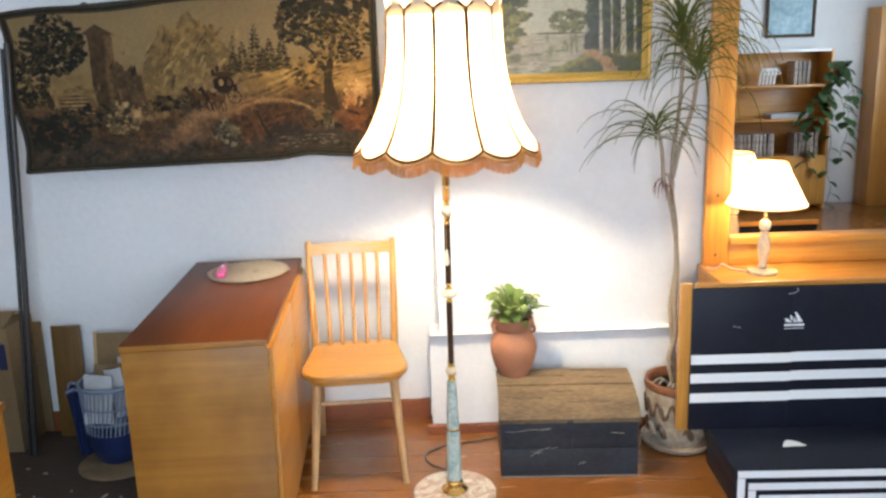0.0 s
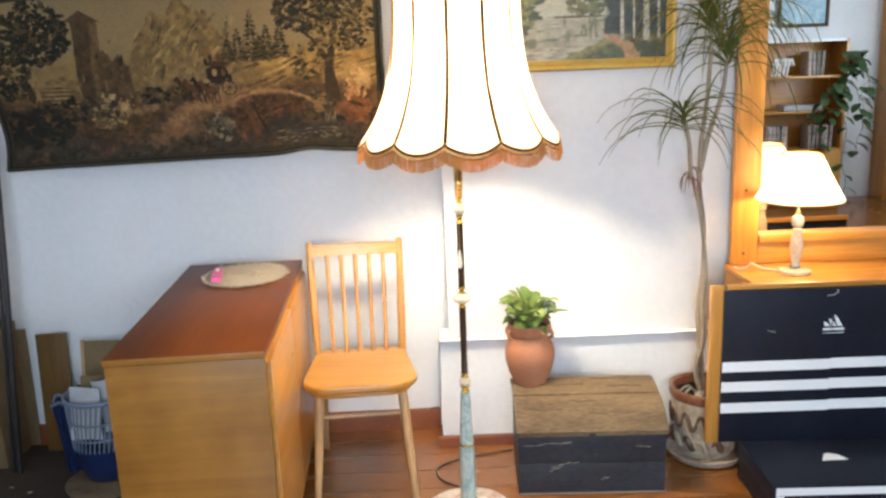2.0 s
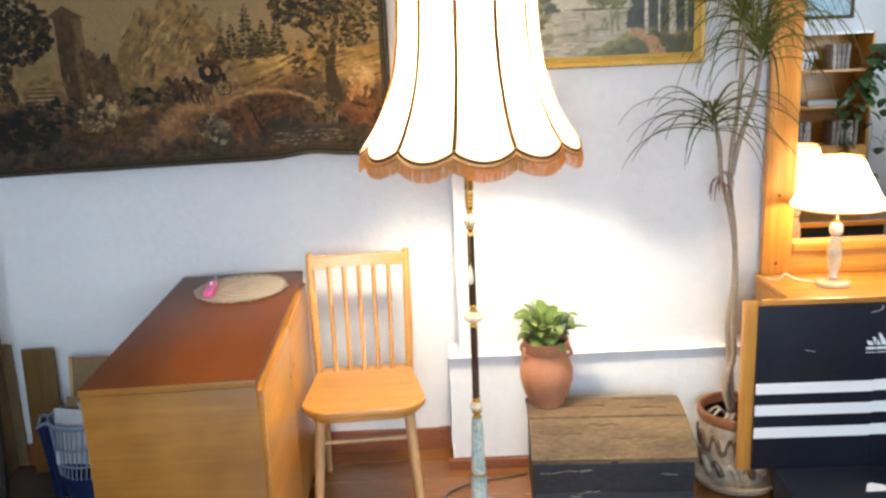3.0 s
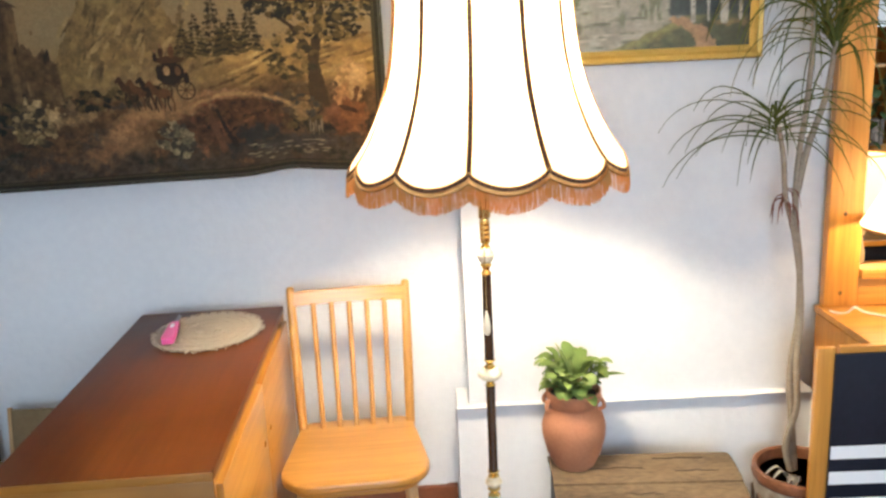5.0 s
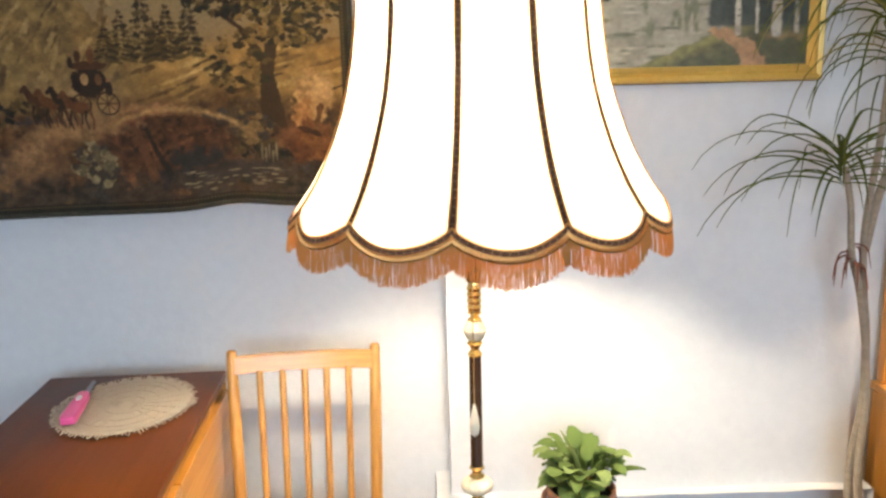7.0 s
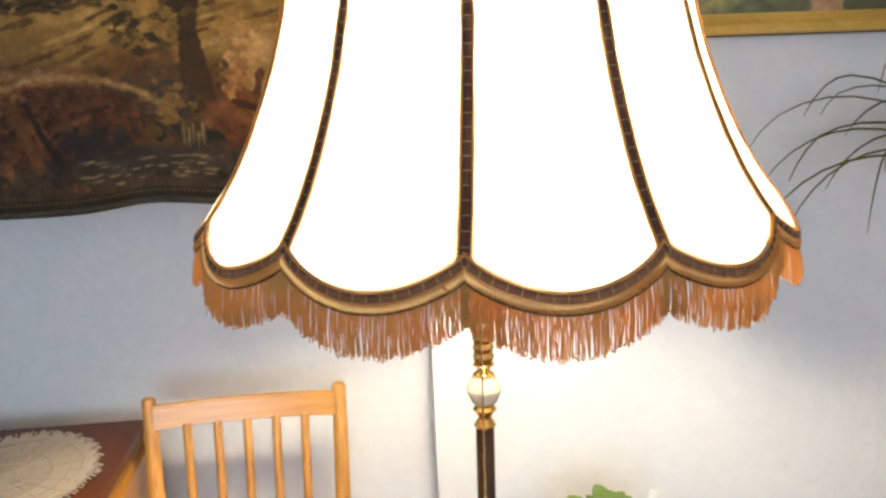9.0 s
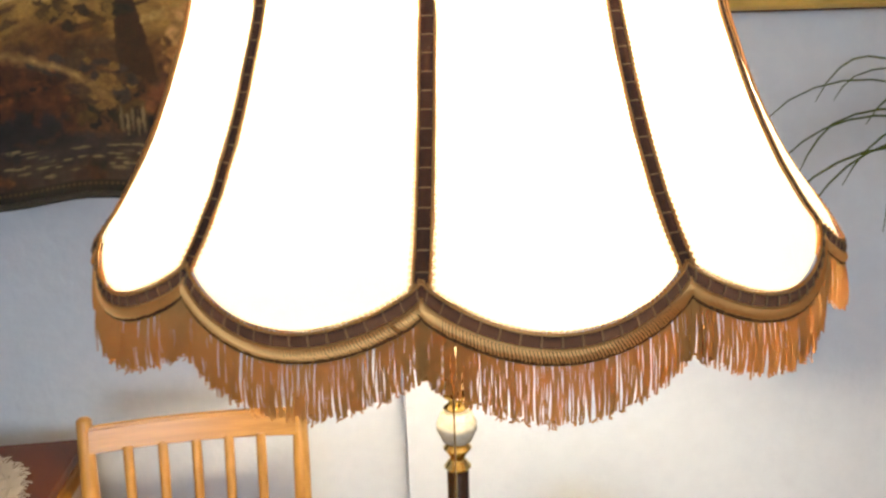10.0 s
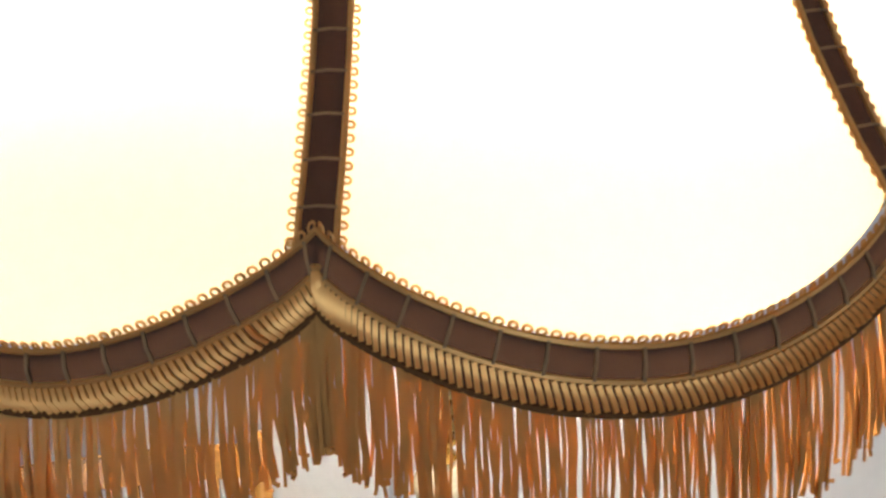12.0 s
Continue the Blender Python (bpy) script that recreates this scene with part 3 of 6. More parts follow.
for k in range(RIBS):
    bm = bmesh.new()
    cols, rows = 20, 26
    grid = []
    for i in range(cols + 1):
        u = k + i / cols
        uu = min(u, k + 0.99999)
        zb = hem(uu)
        zt = crest(uu)
        grid.append([bm.verts.new(shade_at(uu, zt + (zb - zt) * (j / rows) ** 0.85)) for j in range(rows + 1)])
    for i in range(cols):
        for j in range(rows):
            bm.faces.new((grid[i][j], grid[i][j + 1], grid[i + 1][j + 1], grid[i + 1][j]))
    lamp_part("panel", bm, SILK, shade, "" if k else "backlit cream cloth panel", 80)

# small flared collar over the top ring
bm = bmesh.new()
n_top = RIBS * 12
rows = []
for z, r in ((1.685, 0.1815), (1.725, 0.1825), (1.76, 0.187), (1.80, 0.196)):
    rows.append([])
    for k in range(n_top):
        t = (k / 12) % 1
        up = 0.014 * math.sin(math.pi * t) if z > 1.78 else 0
        a = PHI0 + k * 2 * math.pi / n_top
        rows[-1].append(bm.verts.new((HUB.x + r * math.cos(a), HUB.y + r * math.sin(a), z + up + HUB.z)))
for lo, hi in zip(rows, rows[1:]):
    for k in range(n_top):
        bm.faces.new((lo[k], lo[(k + 1) % n_top], hi[(k + 1) % n_top], hi[k]))
lamp_part("collar", bm, SILK, shade, "small flared cream collar", 80)


def frame_of(line, i):
    """Tangent, outward normal and cross direction of a trim line at a point."""
    t = (line[min(i + 1, len(line) - 1)] - line[max(i - 1, 0)]).normalized()
    p = line[i]
    out = Vector((p.x - HUB.x, p.y - HUB.y, 0)).normalized()
    d = t.cross(out).normalized()
    n_ = d.cross(t).normalized()
    return t, (n_ if n_.dot(out) > 0 else -n_), d


def strip(bm, rows):
    vs = [[bm.verts.new(p) for p in row] for row in rows]
    for a, b in zip(vs, vs[1:]):
        for k in range(len(a) - 1):
            bm.faces.new((a[k], a[k + 1], b[k + 1], b[k]))


def ringlets(bm, places, radius, wire):
    """Small picot loops; places: (middle, axis a, axis b)."""
    for c, a, b in places:
        vs = []
        for i in range(7):
            th = 2 * math.pi * i / 7
            d = math.cos(th) * a + math.sin(th) * b
            nn = a.cross(b).normalized()
            vs.append([bm.verts.new(c + d * (radius + wire * math.cos(ph)) + nn * wire * math.sin(ph)) for ph in (0, 2.09, 4.19)])
        for i in range(7):
            for j in range(3):
                bm.faces.new((vs[i][j], vs[(i + 1) % 7][j], vs[(i + 1) % 7][(j + 1) % 3], vs[i][(j + 1) % 3]))


def rib_braid(k):
    """The braid over one rib: dark band, two cords, rungs and picots."""
    steps = 60
    line = [shade_at(k, 1.704 + (ZJ - 0.004 - 1.704) * i / steps, 0.0015) for i in range(steps + 1)]
    band, edge, rungs, loops = [bmesh.new() for _ in range(4)]
    rows, cords = [], ([], [])
    for i in range(steps + 1):
        t, nn, d = frame_of(line, i)
        rows.append([line[i] + d * s + nn * h for s, h in ((-0.0046, 0), (-0.0022, 0.0012), (0.0022, 0.0012), (0.0046, 0))])
        for cord, s in zip(cords, (-0.0047, 0.0047)):
            cord.append(line[i] + d * s + nn * 0.0007)
    strip(band, rows)
    for cord in cords:
        tube(cord, 0.00085, 5, edge)
    length = sum((b - a).length for a, b in zip(line, line[1:]))
    def along(s):
        f = min(max(s / length, 0), 1) * steps
        i = min(int(f), steps - 1)
        return line[i].lerp(line[i + 1], f - i), frame_of(line, i)
    s = 0.006
    while s < length:
        p, (t, nn, d) = along(s)
        tube([p - d * 0.0046 + nn * 0.0014, p + nn * 0.0022, p + d * 0.0046 + nn * 0.0014], 0.0005, 4, rungs)
        s += 0.0108
    s, places, near = 0.002, [], k in (0, 1, 2, 10, 11)
    while s < length:
        p, (t, nn, d) = along(s)
        places += [(p + d * 0.0061 * g + nn * 0.0006, t, (d * 0.95 + nn * 0.3).normalized()) for g in (-1, 1)]
        s += 0.0033 if near else 0.0066
    ringlets(loops, places, 0.0010, 0.00042)
    ob = lamp_part("rib_braid", band, GIMP, shade, "dark brown braid along a rib" if k == 0 else "")
    for name, b, mat in (("cord", edge, CORD), ("stitch", rungs, STITCH), ("picot", loops, CORD)):
        b.transform(to_lamp)
        me = bpy.data.meshes.new(name)
        b.to_mesh(me)
        b.free()
        EXTRA.append((name, me, mat))


EXTRA = []
for k in range(RIBS):
    rib_braid(k)


def hem_line(k, steps=72):
    """The line of the hem over one panel and its directions, eased at the joints."""
    us = [k + i / steps for i in range(steps + 1)]
    line = []
    for u in us:
        uu = min(max(u, k + 1e-4), k + 1 - 1e-4)
        z = hem(uu)
        line.append(shade_at(uu, z, 0.002))
    return us, line


def hem_trim(k):
    us, line = hem_line(k)
    steps = len(us) - 1
    dirs = []
    for i in range(steps + 1):
        t, nn, d = frame_of(line, i)
        if d.z > 0:
            d = -d
        t_ = us[i] - k
        ease = min(1.0, min(t_, 1 - t_) / 0.10)
        out = Vector((line[i].x - HUB.x, line[i].y - HUB.y, 0)).normalized()
        down = (Vector((0, 0, -1)) + 0.25 * out).normalized()
        d = (d * (0.15 + 0.7 * ease) + down * (0.85 - 0.7 * ease)).normalized()
        dirs.append((t, out, d))

    def off(i, s, h=0.0):
        t, out, d = dirs[i]
        return line[i] + d * s + out * h

    band = bmesh.new()
    strip(band, [[off(i, s, h) for s, h in ((0.0, 0.0005), (0.002, 0.0016), (0.0072, 0.0016), (0.0095, 0.0008), (0.0155, 0.0004), (0.0175, 0.0))] for i in range(steps + 1)])
    lamp_part("gimp_trim", band, GIMP, shade, "dark brown scalloped gimp braid" if k == 0 else "")
    length = sum((b - a).length for a, b in zip(line, line[1:]))

    def walk_along(pitch):
        s = pitch / 2
        while s < length:
            acc = 0
            for i in range(steps):
                seg = (line[i + 1] - line[i]).length
                if acc + seg >= s:
                    yield i, (s - acc) / seg
                    break
                acc += seg
            s += pitch

    def at(i, f, s, h=0.0):
        return off(i, s, h).lerp(off(i + 1, s, h), f)

    cords, rungs, loops, wraps, dark, frng = [bmesh.new() for _ in range(6)]
    for s, h, r in ((0.0002, 0.0012, 0.0008), (0.0084, 0.0018, 0.0008)):
        tube([off(i, s, h) for i in range(steps + 1)], r, 5, cords)
    tube([off(i, 0.0161, 0.0018) for i in range(steps + 1)], 0.0009, 6, dark)
    near = k in (0, 1, 11, 10)
    for i, f in walk_along(0.0108):
        tube([at(i, f, s, h) for s, h in ((0.0003, 0.0018), (0.0042, 0.0026), (0.0082, 0.0020))], 0.0006, 4, rungs)
    ringlets(loops, [(at(i, f, -0.0012, 0.0010), dirs[i][0], (-dirs[i][2] * 0.9 + dirs[i][1] * 0.3).normalized()) for i, f in walk_along(0.0033 if near else 0.0066)], 0.0010, 0.00045)
    rg = random.Random(100 + k)
    for i, f in walk_along(0.0019 if near else 0.0038):
        j = rg.uniform(-0.0004, 0.0004)
        p, q = at(i, f, 0.0091, 0.0022), at(min(i + 1, steps - 1), f, 0.0150 + j, 0.0022)
        tube([p, p.lerp(q, 0.5) + dirs[i][1] * 0.0010, q], 0.00088, 4, wraps)
    for i, f in walk_along(0.00066 if near else 0.0013):
        if rg.random() < 0.07:
            continue
        p = at(i, f, 0.0163, rg.uniform(-0.0005, 0.0022))
        t, out, d = dirs[i]
        ln = 0.0325 + rg.uniform(-0.0035, 0.0025)
        sway, push = rg.gauss(0, 0.0012), rg.gauss(0.001, 0.0012)
        pts = []
        for q in range(5):
            v = q / 4
            pts.append(p + Vector((0, 0, -ln * v)) + out * (push * v + 0.002 * math.sin(v * 2.4)) + t * (sway * v * v + 0.0004 * math.sin(6 * v + sway * 4000)))
        if rg.random() < 0.25:
            pts.append(pts[-1] + t * rg.uniform(-0.003, 0.003) + out * rg.uniform(-0.001, 0.002) + Vector((0, 0, -rg.uniform(0, 0.002))))
        tube(pts, rg.uniform(0.00042, 0.00078), 3, frng)
    for name, b, mat in (("cord", cords, CORD), ("stitch", rungs, STITCH), ("picot", loops, CORD), ("wrapping", wraps, GOLDCORD), ("fringe_cord", dark, DARKCORD), ("fringe", frng, FRINGE)):
        b.transform(to_lamp)
        me = bpy.data.meshes.new(name)
        b.to_mesh(me)
        b.free()
        EXTRA.append((name, me, mat))


def crest_trim(k):
    """Braid over the arch at the top of one panel."""
    us = [k + min(max(i / 30, 1e-4), 1 - 1e-4) for i in range(31)]
    line = [shade_at(u, crest(u), 0.0015) for u in us]
    band, edge = bmesh.new(), bmesh.new()
    strip(band, [[p + Vector((0, 0, dz)) + Vector((p.x - HUB.x, p.y - HUB.y, 0)).normalized() * h for dz, h in ((-0.0042, 0), (-0.002, 0.0012), (0.002, 0.0012), (0.0042, 0))] for p in line])
    for dz in (-0.0044, 0.0044):
        tube([p + Vector((0, 0, dz)) for p in line], 0.0009, 5, edge)
    lamp_part("crest_braid", band, GIMP, shade, "brown braid over the arched upper edge" if k == 0 else "")
    edge.transform(to_lamp)
    me = bpy.data.meshes.new("cord")
    edge.to_mesh(me)
    edge.free()
    EXTRA.append(("cord", me, CORD))


for k in range(RIBS):
    hem_trim(k)
    crest_trim(k)
LABELS = {"cord": "tan edging cords of the braid", "stitch": "tan cross stitches on the braid", "picot": "tiny tan picot loops", "wrapping": "tan wrapped heading of the fringe", "fringe_cord": "dark cord above the fringe", "fringe": "rust-coloured thread fringe"}
for name in LABELS:
    bm = bmesh.new()
    mat = None
    for n_, me, m_ in EXTRA:
        if n_ == name:
            bm.from_mesh(me)
            mat = m_
            bpy.data.meshes.remove(me)
    EXTRA = [e for e in EXTRA if e[0] != name]
    tagged(part(name, bm, mat, shade, LABELS[name]), kind="stuff")

# stem, from the floor up
part("base", lathe([(0.140, 0.0), (0.148, 0.004), (0.150, 0.014), (0.149, 0.026), (0.144, 0.031), (0.02, 0.032)], 64), MARBLE, floor_lamp, "round veined marble base")
part("flange", lathe([(0.046, 0.032), (0.048, 0.036), (0.040, 0.040), (0.036, 0.046), (0.026, 0.050), (0.024, 0.060), (0.030, 0.066), (0.020, 0.074)], 40, wave=lambda a: 1 + 0.03 * math.cos(12 * a)), BRASS, floor_lamp, "brass foot flange")
for z0, z1, r0, r1 in ((0.074, 0.268, 0.0265, 0.0235), (0.272, 0.452, 0.0225, 0.0155)):
    part("onyx_column", lathe([(r0 * 0.93, z0), (r0, z0 + 0.004), (r1, z1 - 0.004), (r1 * 0.93, z1)], 8), ONYX, floor_lamp, "tapered grey-green onyx column", 20)
part("column_ring", lathe([(0.0225, 0.266), (0.0245, 0.268), (0.0245, 0.272), (0.0225, 0.274)], 24), BRASS, floor_lamp)


def ferrule(z0, z1, r):
    h = z1 - z0
    part("ferrule", lathe([(r * 0.9, z0), (r * 1.15, z0 + h * 0.15), (r * 0.62, z0 + h * 0.45), (r * 0.75, z0 + h * 0.6), (r * 1.2, z0 + h * 0.85), (r * 0.9, z1)], 24), BRASS, floor_lamp, "turned brass ferrule")


ferrule(0.452, 0.474, 0.013)
part("onyx_ball", lathe([(0.006, 0.474), (0.015, 0.478), (0.0205, 0.489), (0.015, 0.500), (0.006, 0.504)], 28), CREAM_ONYX, floor_lamp, "cream onyx bead")
ferrule(0.504, 0.520, 0.012)
part("rod", lathe([(0.0108, 0.520), (0.0108, 0.738)], 20), DARKROD, floor_lamp, "dark brown lacquered rod")
ferrule(0.738, 0.756, 0.0115)
part("onyx_knob", lathe([(0.008, 0.755), (0.020, 0.757), (0.027, 0.763), (0.0285, 0.769), (0.026, 0.776), (0.018, 0.782), (0.008, 0.784)], 32), CREAM_ONYX, floor_lamp, "flattened cream onyx knob")
ferrule(0.783, 0.806, 0.0115)
part("rod", lathe([(0.0108, 0.806), (0.0108, 1.010)], 20), DARKROD, floor_lamp)
ferrule(1.008, 1.036, 0.0115)
part("onyx_ball", lathe([(0.006, 1.036), (0.014, 1.040), (0.0195, 1.052), (0.0195, 1.058), (0.014, 1.070), (0.006, 1.073)], 28), CREAM_ONYX, floor_lamp)
ferrule(1.072, 1.088, 0.0105)
bm = lathe([(0.0105, 1.088)] + [(0.0105 + 0.0022 * (k % 2), 1.090 + 0.0055 * k) for k in range(9)] + [(0.0095, 1.140)], 24)
part("ribbed_sleeve", bm, BRASS, floor_lamp, "ribbed brass sleeve")
part("top_tube", lathe([(0.0125, 1.140), (0.0135, 1.143), (0.0135, 1.236), (0.010, 1.240), (0.008, 1.40), (0.008, 1.66), (0.005, 1.665)], 24), BRASS, floor_lamp, "brass top tube")
for k in range(3):
    a = radians(40 + 120 * k)
    c, s = math.cos(a), math.sin(a)
    bm = tube(smooth_line([(0.006 * c, 0.006 * s, 1.36), (0.035 * c, 0.035 * s, 1.355), (0.06 * c, 0.06 * s, 1.375), (0.06 * c, 0.06 * s, 1.39)], 5), 0.005, 8)
    lathe([(0.012, 1.39), (0.016, 1.394), (0.016, 1.425), (0.013, 1.43)], 16, bm, pose(0.06 * c, 0.06 * s, 0))
    part("socket_arm", bm, BRASS, floor_lamp)
# pull cord with its drop
part("pull_cord", tube([(-0.004, -0.022, 1.36), (-0.004, -0.022, 1.1), (-0.004, -0.0225, 0.928)], 0.0010, 5), BRASS, floor_lamp, "thin brass pull cord")
part("pull_drop", lathe([(0.002, 0.872), (0.0065, 0.876), (0.0088, 0.886), (0.0080, 0.900), (0.0045, 0.918), (0.002, 0.930)], 18, m=pose(-0.004, -0.0235, 0)), IVORY, floor_lamp, "ivory drop-shaped pull")
flex = tagged(mesh_ob("power_cable", tube(smooth_line([(0.84, 3.372, 0.006), (0.80, 3.42, 0.005), (0.74, 3.47, 0.005), (0.73, 3.56, 0.005), (0.83, 3.63, 0.005), (0.95, 3.66, 0.005), (1.02, 3.68, 0.005)], 8), 0.0035, 7), DARKCABLE), "thin dark lamp cable lying on the floor", "cable")


# ---- chair ----
def chair(m):
    c = thing("dining_chair", m, "honey-coloured wooden chair with a slatted back", "chair")
    w, dpt, h = 0.395, 0.385, 0.445

    def rounded(wf, wb, d, n=10):
        """The outline of the seat: broad rounded front, narrower back."""
        pts = []
        corner = [(wf / 2, -d / 2, 0.095, -90, 0), (wb / 2, d / 2, 0.05, 0, 90), (-wb / 2, d / 2, 0.05, 90, 180), (-wf / 2, -d / 2, 0.095, 180, 270)]
        for x, y, r, a0, a1 in corner:
            cx, cy = x - math.copysign(r, x), y - math.copysign(r, y)
            pts += [(cx + r * math.cos(radians(a0 + (a1 - a0) * k / n)), cy + r * math.sin(radians(a0 + (a1 - a0) * k / n))) for k in range(n + 1)]
        return pts

    part("seat", slab(rounded(w, 0.335, dpt), h - 0.028, h, bevel=0.009), BEECH_SEAT, c, "smooth plywood seat")
    part("seat_frame", slab([(x * 0.9, y * 0.88) for x, y in rounded(w, 0.335, dpt)], h - 0.050, h - 0.029, bevel=0.003), BEECH_SEAT, c)
    yb, yt = 0.165, 0.235
    for sx in (-1, 1):
        part("leg", tube([(sx * 0.142, -0.125, h - 0.05), (sx * 0.152, -0.150, 0.25), (sx * 0.172, -0.192, 0.0)], 0.016, 14, radii=[0.0165, 0.0165, 0.0105]), PALE_LEG, c, "pale round tapered leg" if sx < 0 else "")
        part("leg", tube([(sx * 0.148, 0.135, h - 0.05), (sx * 0.152, 0.175, 0.25), (sx * 0.160, 0.270, 0.0)], 0.016, 14, radii=[0.0165, 0.0165, 0.0105]), PALE_LEG, c)
        part("back_post", tube([(sx * 0.157, yb - 0.012, h - 0.03), (sx * 0.161, yb + 0.01, 0.56), (sx * 0.166, yt - 0.02, 0.75), (sx * 0.168, yt, 0.850), (sx * 0.168, yt + 0.001, 0.855)], 0.013, 14, radii=[0.0135, 0.0145, 0.0135, 0.012, 0.007]), BEECH, c)
    bm = bmesh.new()
    rows = []
    for k in range(13):
        u = k / 12 * 2 - 1
        x, y = u * 0.160, yt - 0.006 + 0.014 * (1 - u * u)
        rows.append([(x, y - 0.008 - 0.010, 0.800), (x, y - 0.008, 0.840), (x, y + 0.006, 0.842), (x, y - 0.004, 0.800)])
    ring = [[bm.verts.new(p) for p in r] for r in rows]
    for a, b in zip(ring, ring[1:]):
        for k in range(4):
            bm.faces.new((a[k], a[(k + 1) % 4], b[(k + 1) % 4], b[k]))
    bm.faces.new(ring[0][::-1])
    bm.faces.new(ring[-1])
    bmesh.ops.recalc_face_normals(bm, faces=bm.faces[:])
    bmesh.ops.bevel(bm, geom=[e for e in bm.edges if abs(e.verts[0].co.x - e.verts[1].co.x) > 0.01], offset=0.003, segments=2, affect="EDGES")
    part("top_rail", bm, BEECH_SEAT, c, "curved top rail")
    for k in range(5):
        u = (k - 2) / 2
        bmx = bmesh.new()
        pts = [(u * 0.098, yb - 0.020, h - 0.01), (u * 0.101, yb + 0.018 + 0.006 * (1 - u * u), 0.62), (u * 0.104, yt - 0.012 + 0.012 * (1 - u * u), 0.806)]
        tube(smooth_line(pts, 5), 0.008, 10, bmx)
        part("slat", bmx, BEECH, c, "upright back slat" if k == 0 else "")
    part("stretcher", tube([(-0.150, -0.135, 0.315), (0.150, -0.135, 0.315)], 0.008, 10), PALE_LEG, c)
    part("stretcher", tube([(-0.150, 0.150, 0.315), (0.150, 0.150, 0.315)], 0.008, 10), PALE_LEG, c)
    for sx in (-1, 1):
        part("stretcher", tube([(sx * 0.149, -0.135, 0.29), (sx * 0.151, 0.150, 0.29)], 0.008, 10), PALE_LEG, c)
    return c


chair(pose(0.466, 3.512, 0, 0, 0, 4.5))


# ---- bureau ----
def bureau(m):
    b = thing("sideboard", m, "honey veneered sideboard with a reddish top, end panel towards the room", "sideboard")
    w, d, h = 0.430, 1.03, 0.762
    part("body", box((w - 0.012, d - 0.02, h - 0.10), (w / 2, d / 2, 0.07 + (h - 0.10) / 2), 0.002), VENEER, b)
    part("top", box((w, d, 0.020), (w / 2, d / 2, h - 0.010), 0.003), VENEER_TOP, b, "reddish-brown veneered top with a worn edge")
    part("edge_band", box((w - 0.002, 0.003, 0.018), (w / 2, -0.0012, h - 0.0105), 0.0008), VENEER, b, "thin honey edge band of the top")
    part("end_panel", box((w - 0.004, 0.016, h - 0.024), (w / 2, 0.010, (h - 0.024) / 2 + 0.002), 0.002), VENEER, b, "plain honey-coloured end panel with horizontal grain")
    part("end_panel", box((w - 0.004, 0.016, h - 0.024), (w / 2, d - 0.010, (h - 0.024) / 2 + 0.002), 0.002), VENEER, b)
    for k in range(2):
        y = 0.022 + (d - 0.044) * (k + 0.5) / 2
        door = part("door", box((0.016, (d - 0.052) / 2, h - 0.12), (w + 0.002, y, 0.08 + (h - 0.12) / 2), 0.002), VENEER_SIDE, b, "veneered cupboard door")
        yk = y + (0.20 if k == 0 else -0.20)
        part("keyhole", lathe([(0.007, 0), (0.008, 0.001), (0.006, 0.002), (0.002, 0.002)], 14, m=pose(w + 0.010, yk, 0.58, 0, 90, 0)), BRASS, door, "small brass keyhole plate")
    part("plinth", box((w - 0.05, d - 0.08, 0.07), (w / 2, d / 2, 0.035), 0.002), DARKEDGE, b)
    return b


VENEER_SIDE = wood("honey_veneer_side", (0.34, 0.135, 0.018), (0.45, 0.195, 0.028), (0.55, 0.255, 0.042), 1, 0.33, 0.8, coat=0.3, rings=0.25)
bureau(pose(-0.146, 2.803, 0, 0, 0, 2.9))


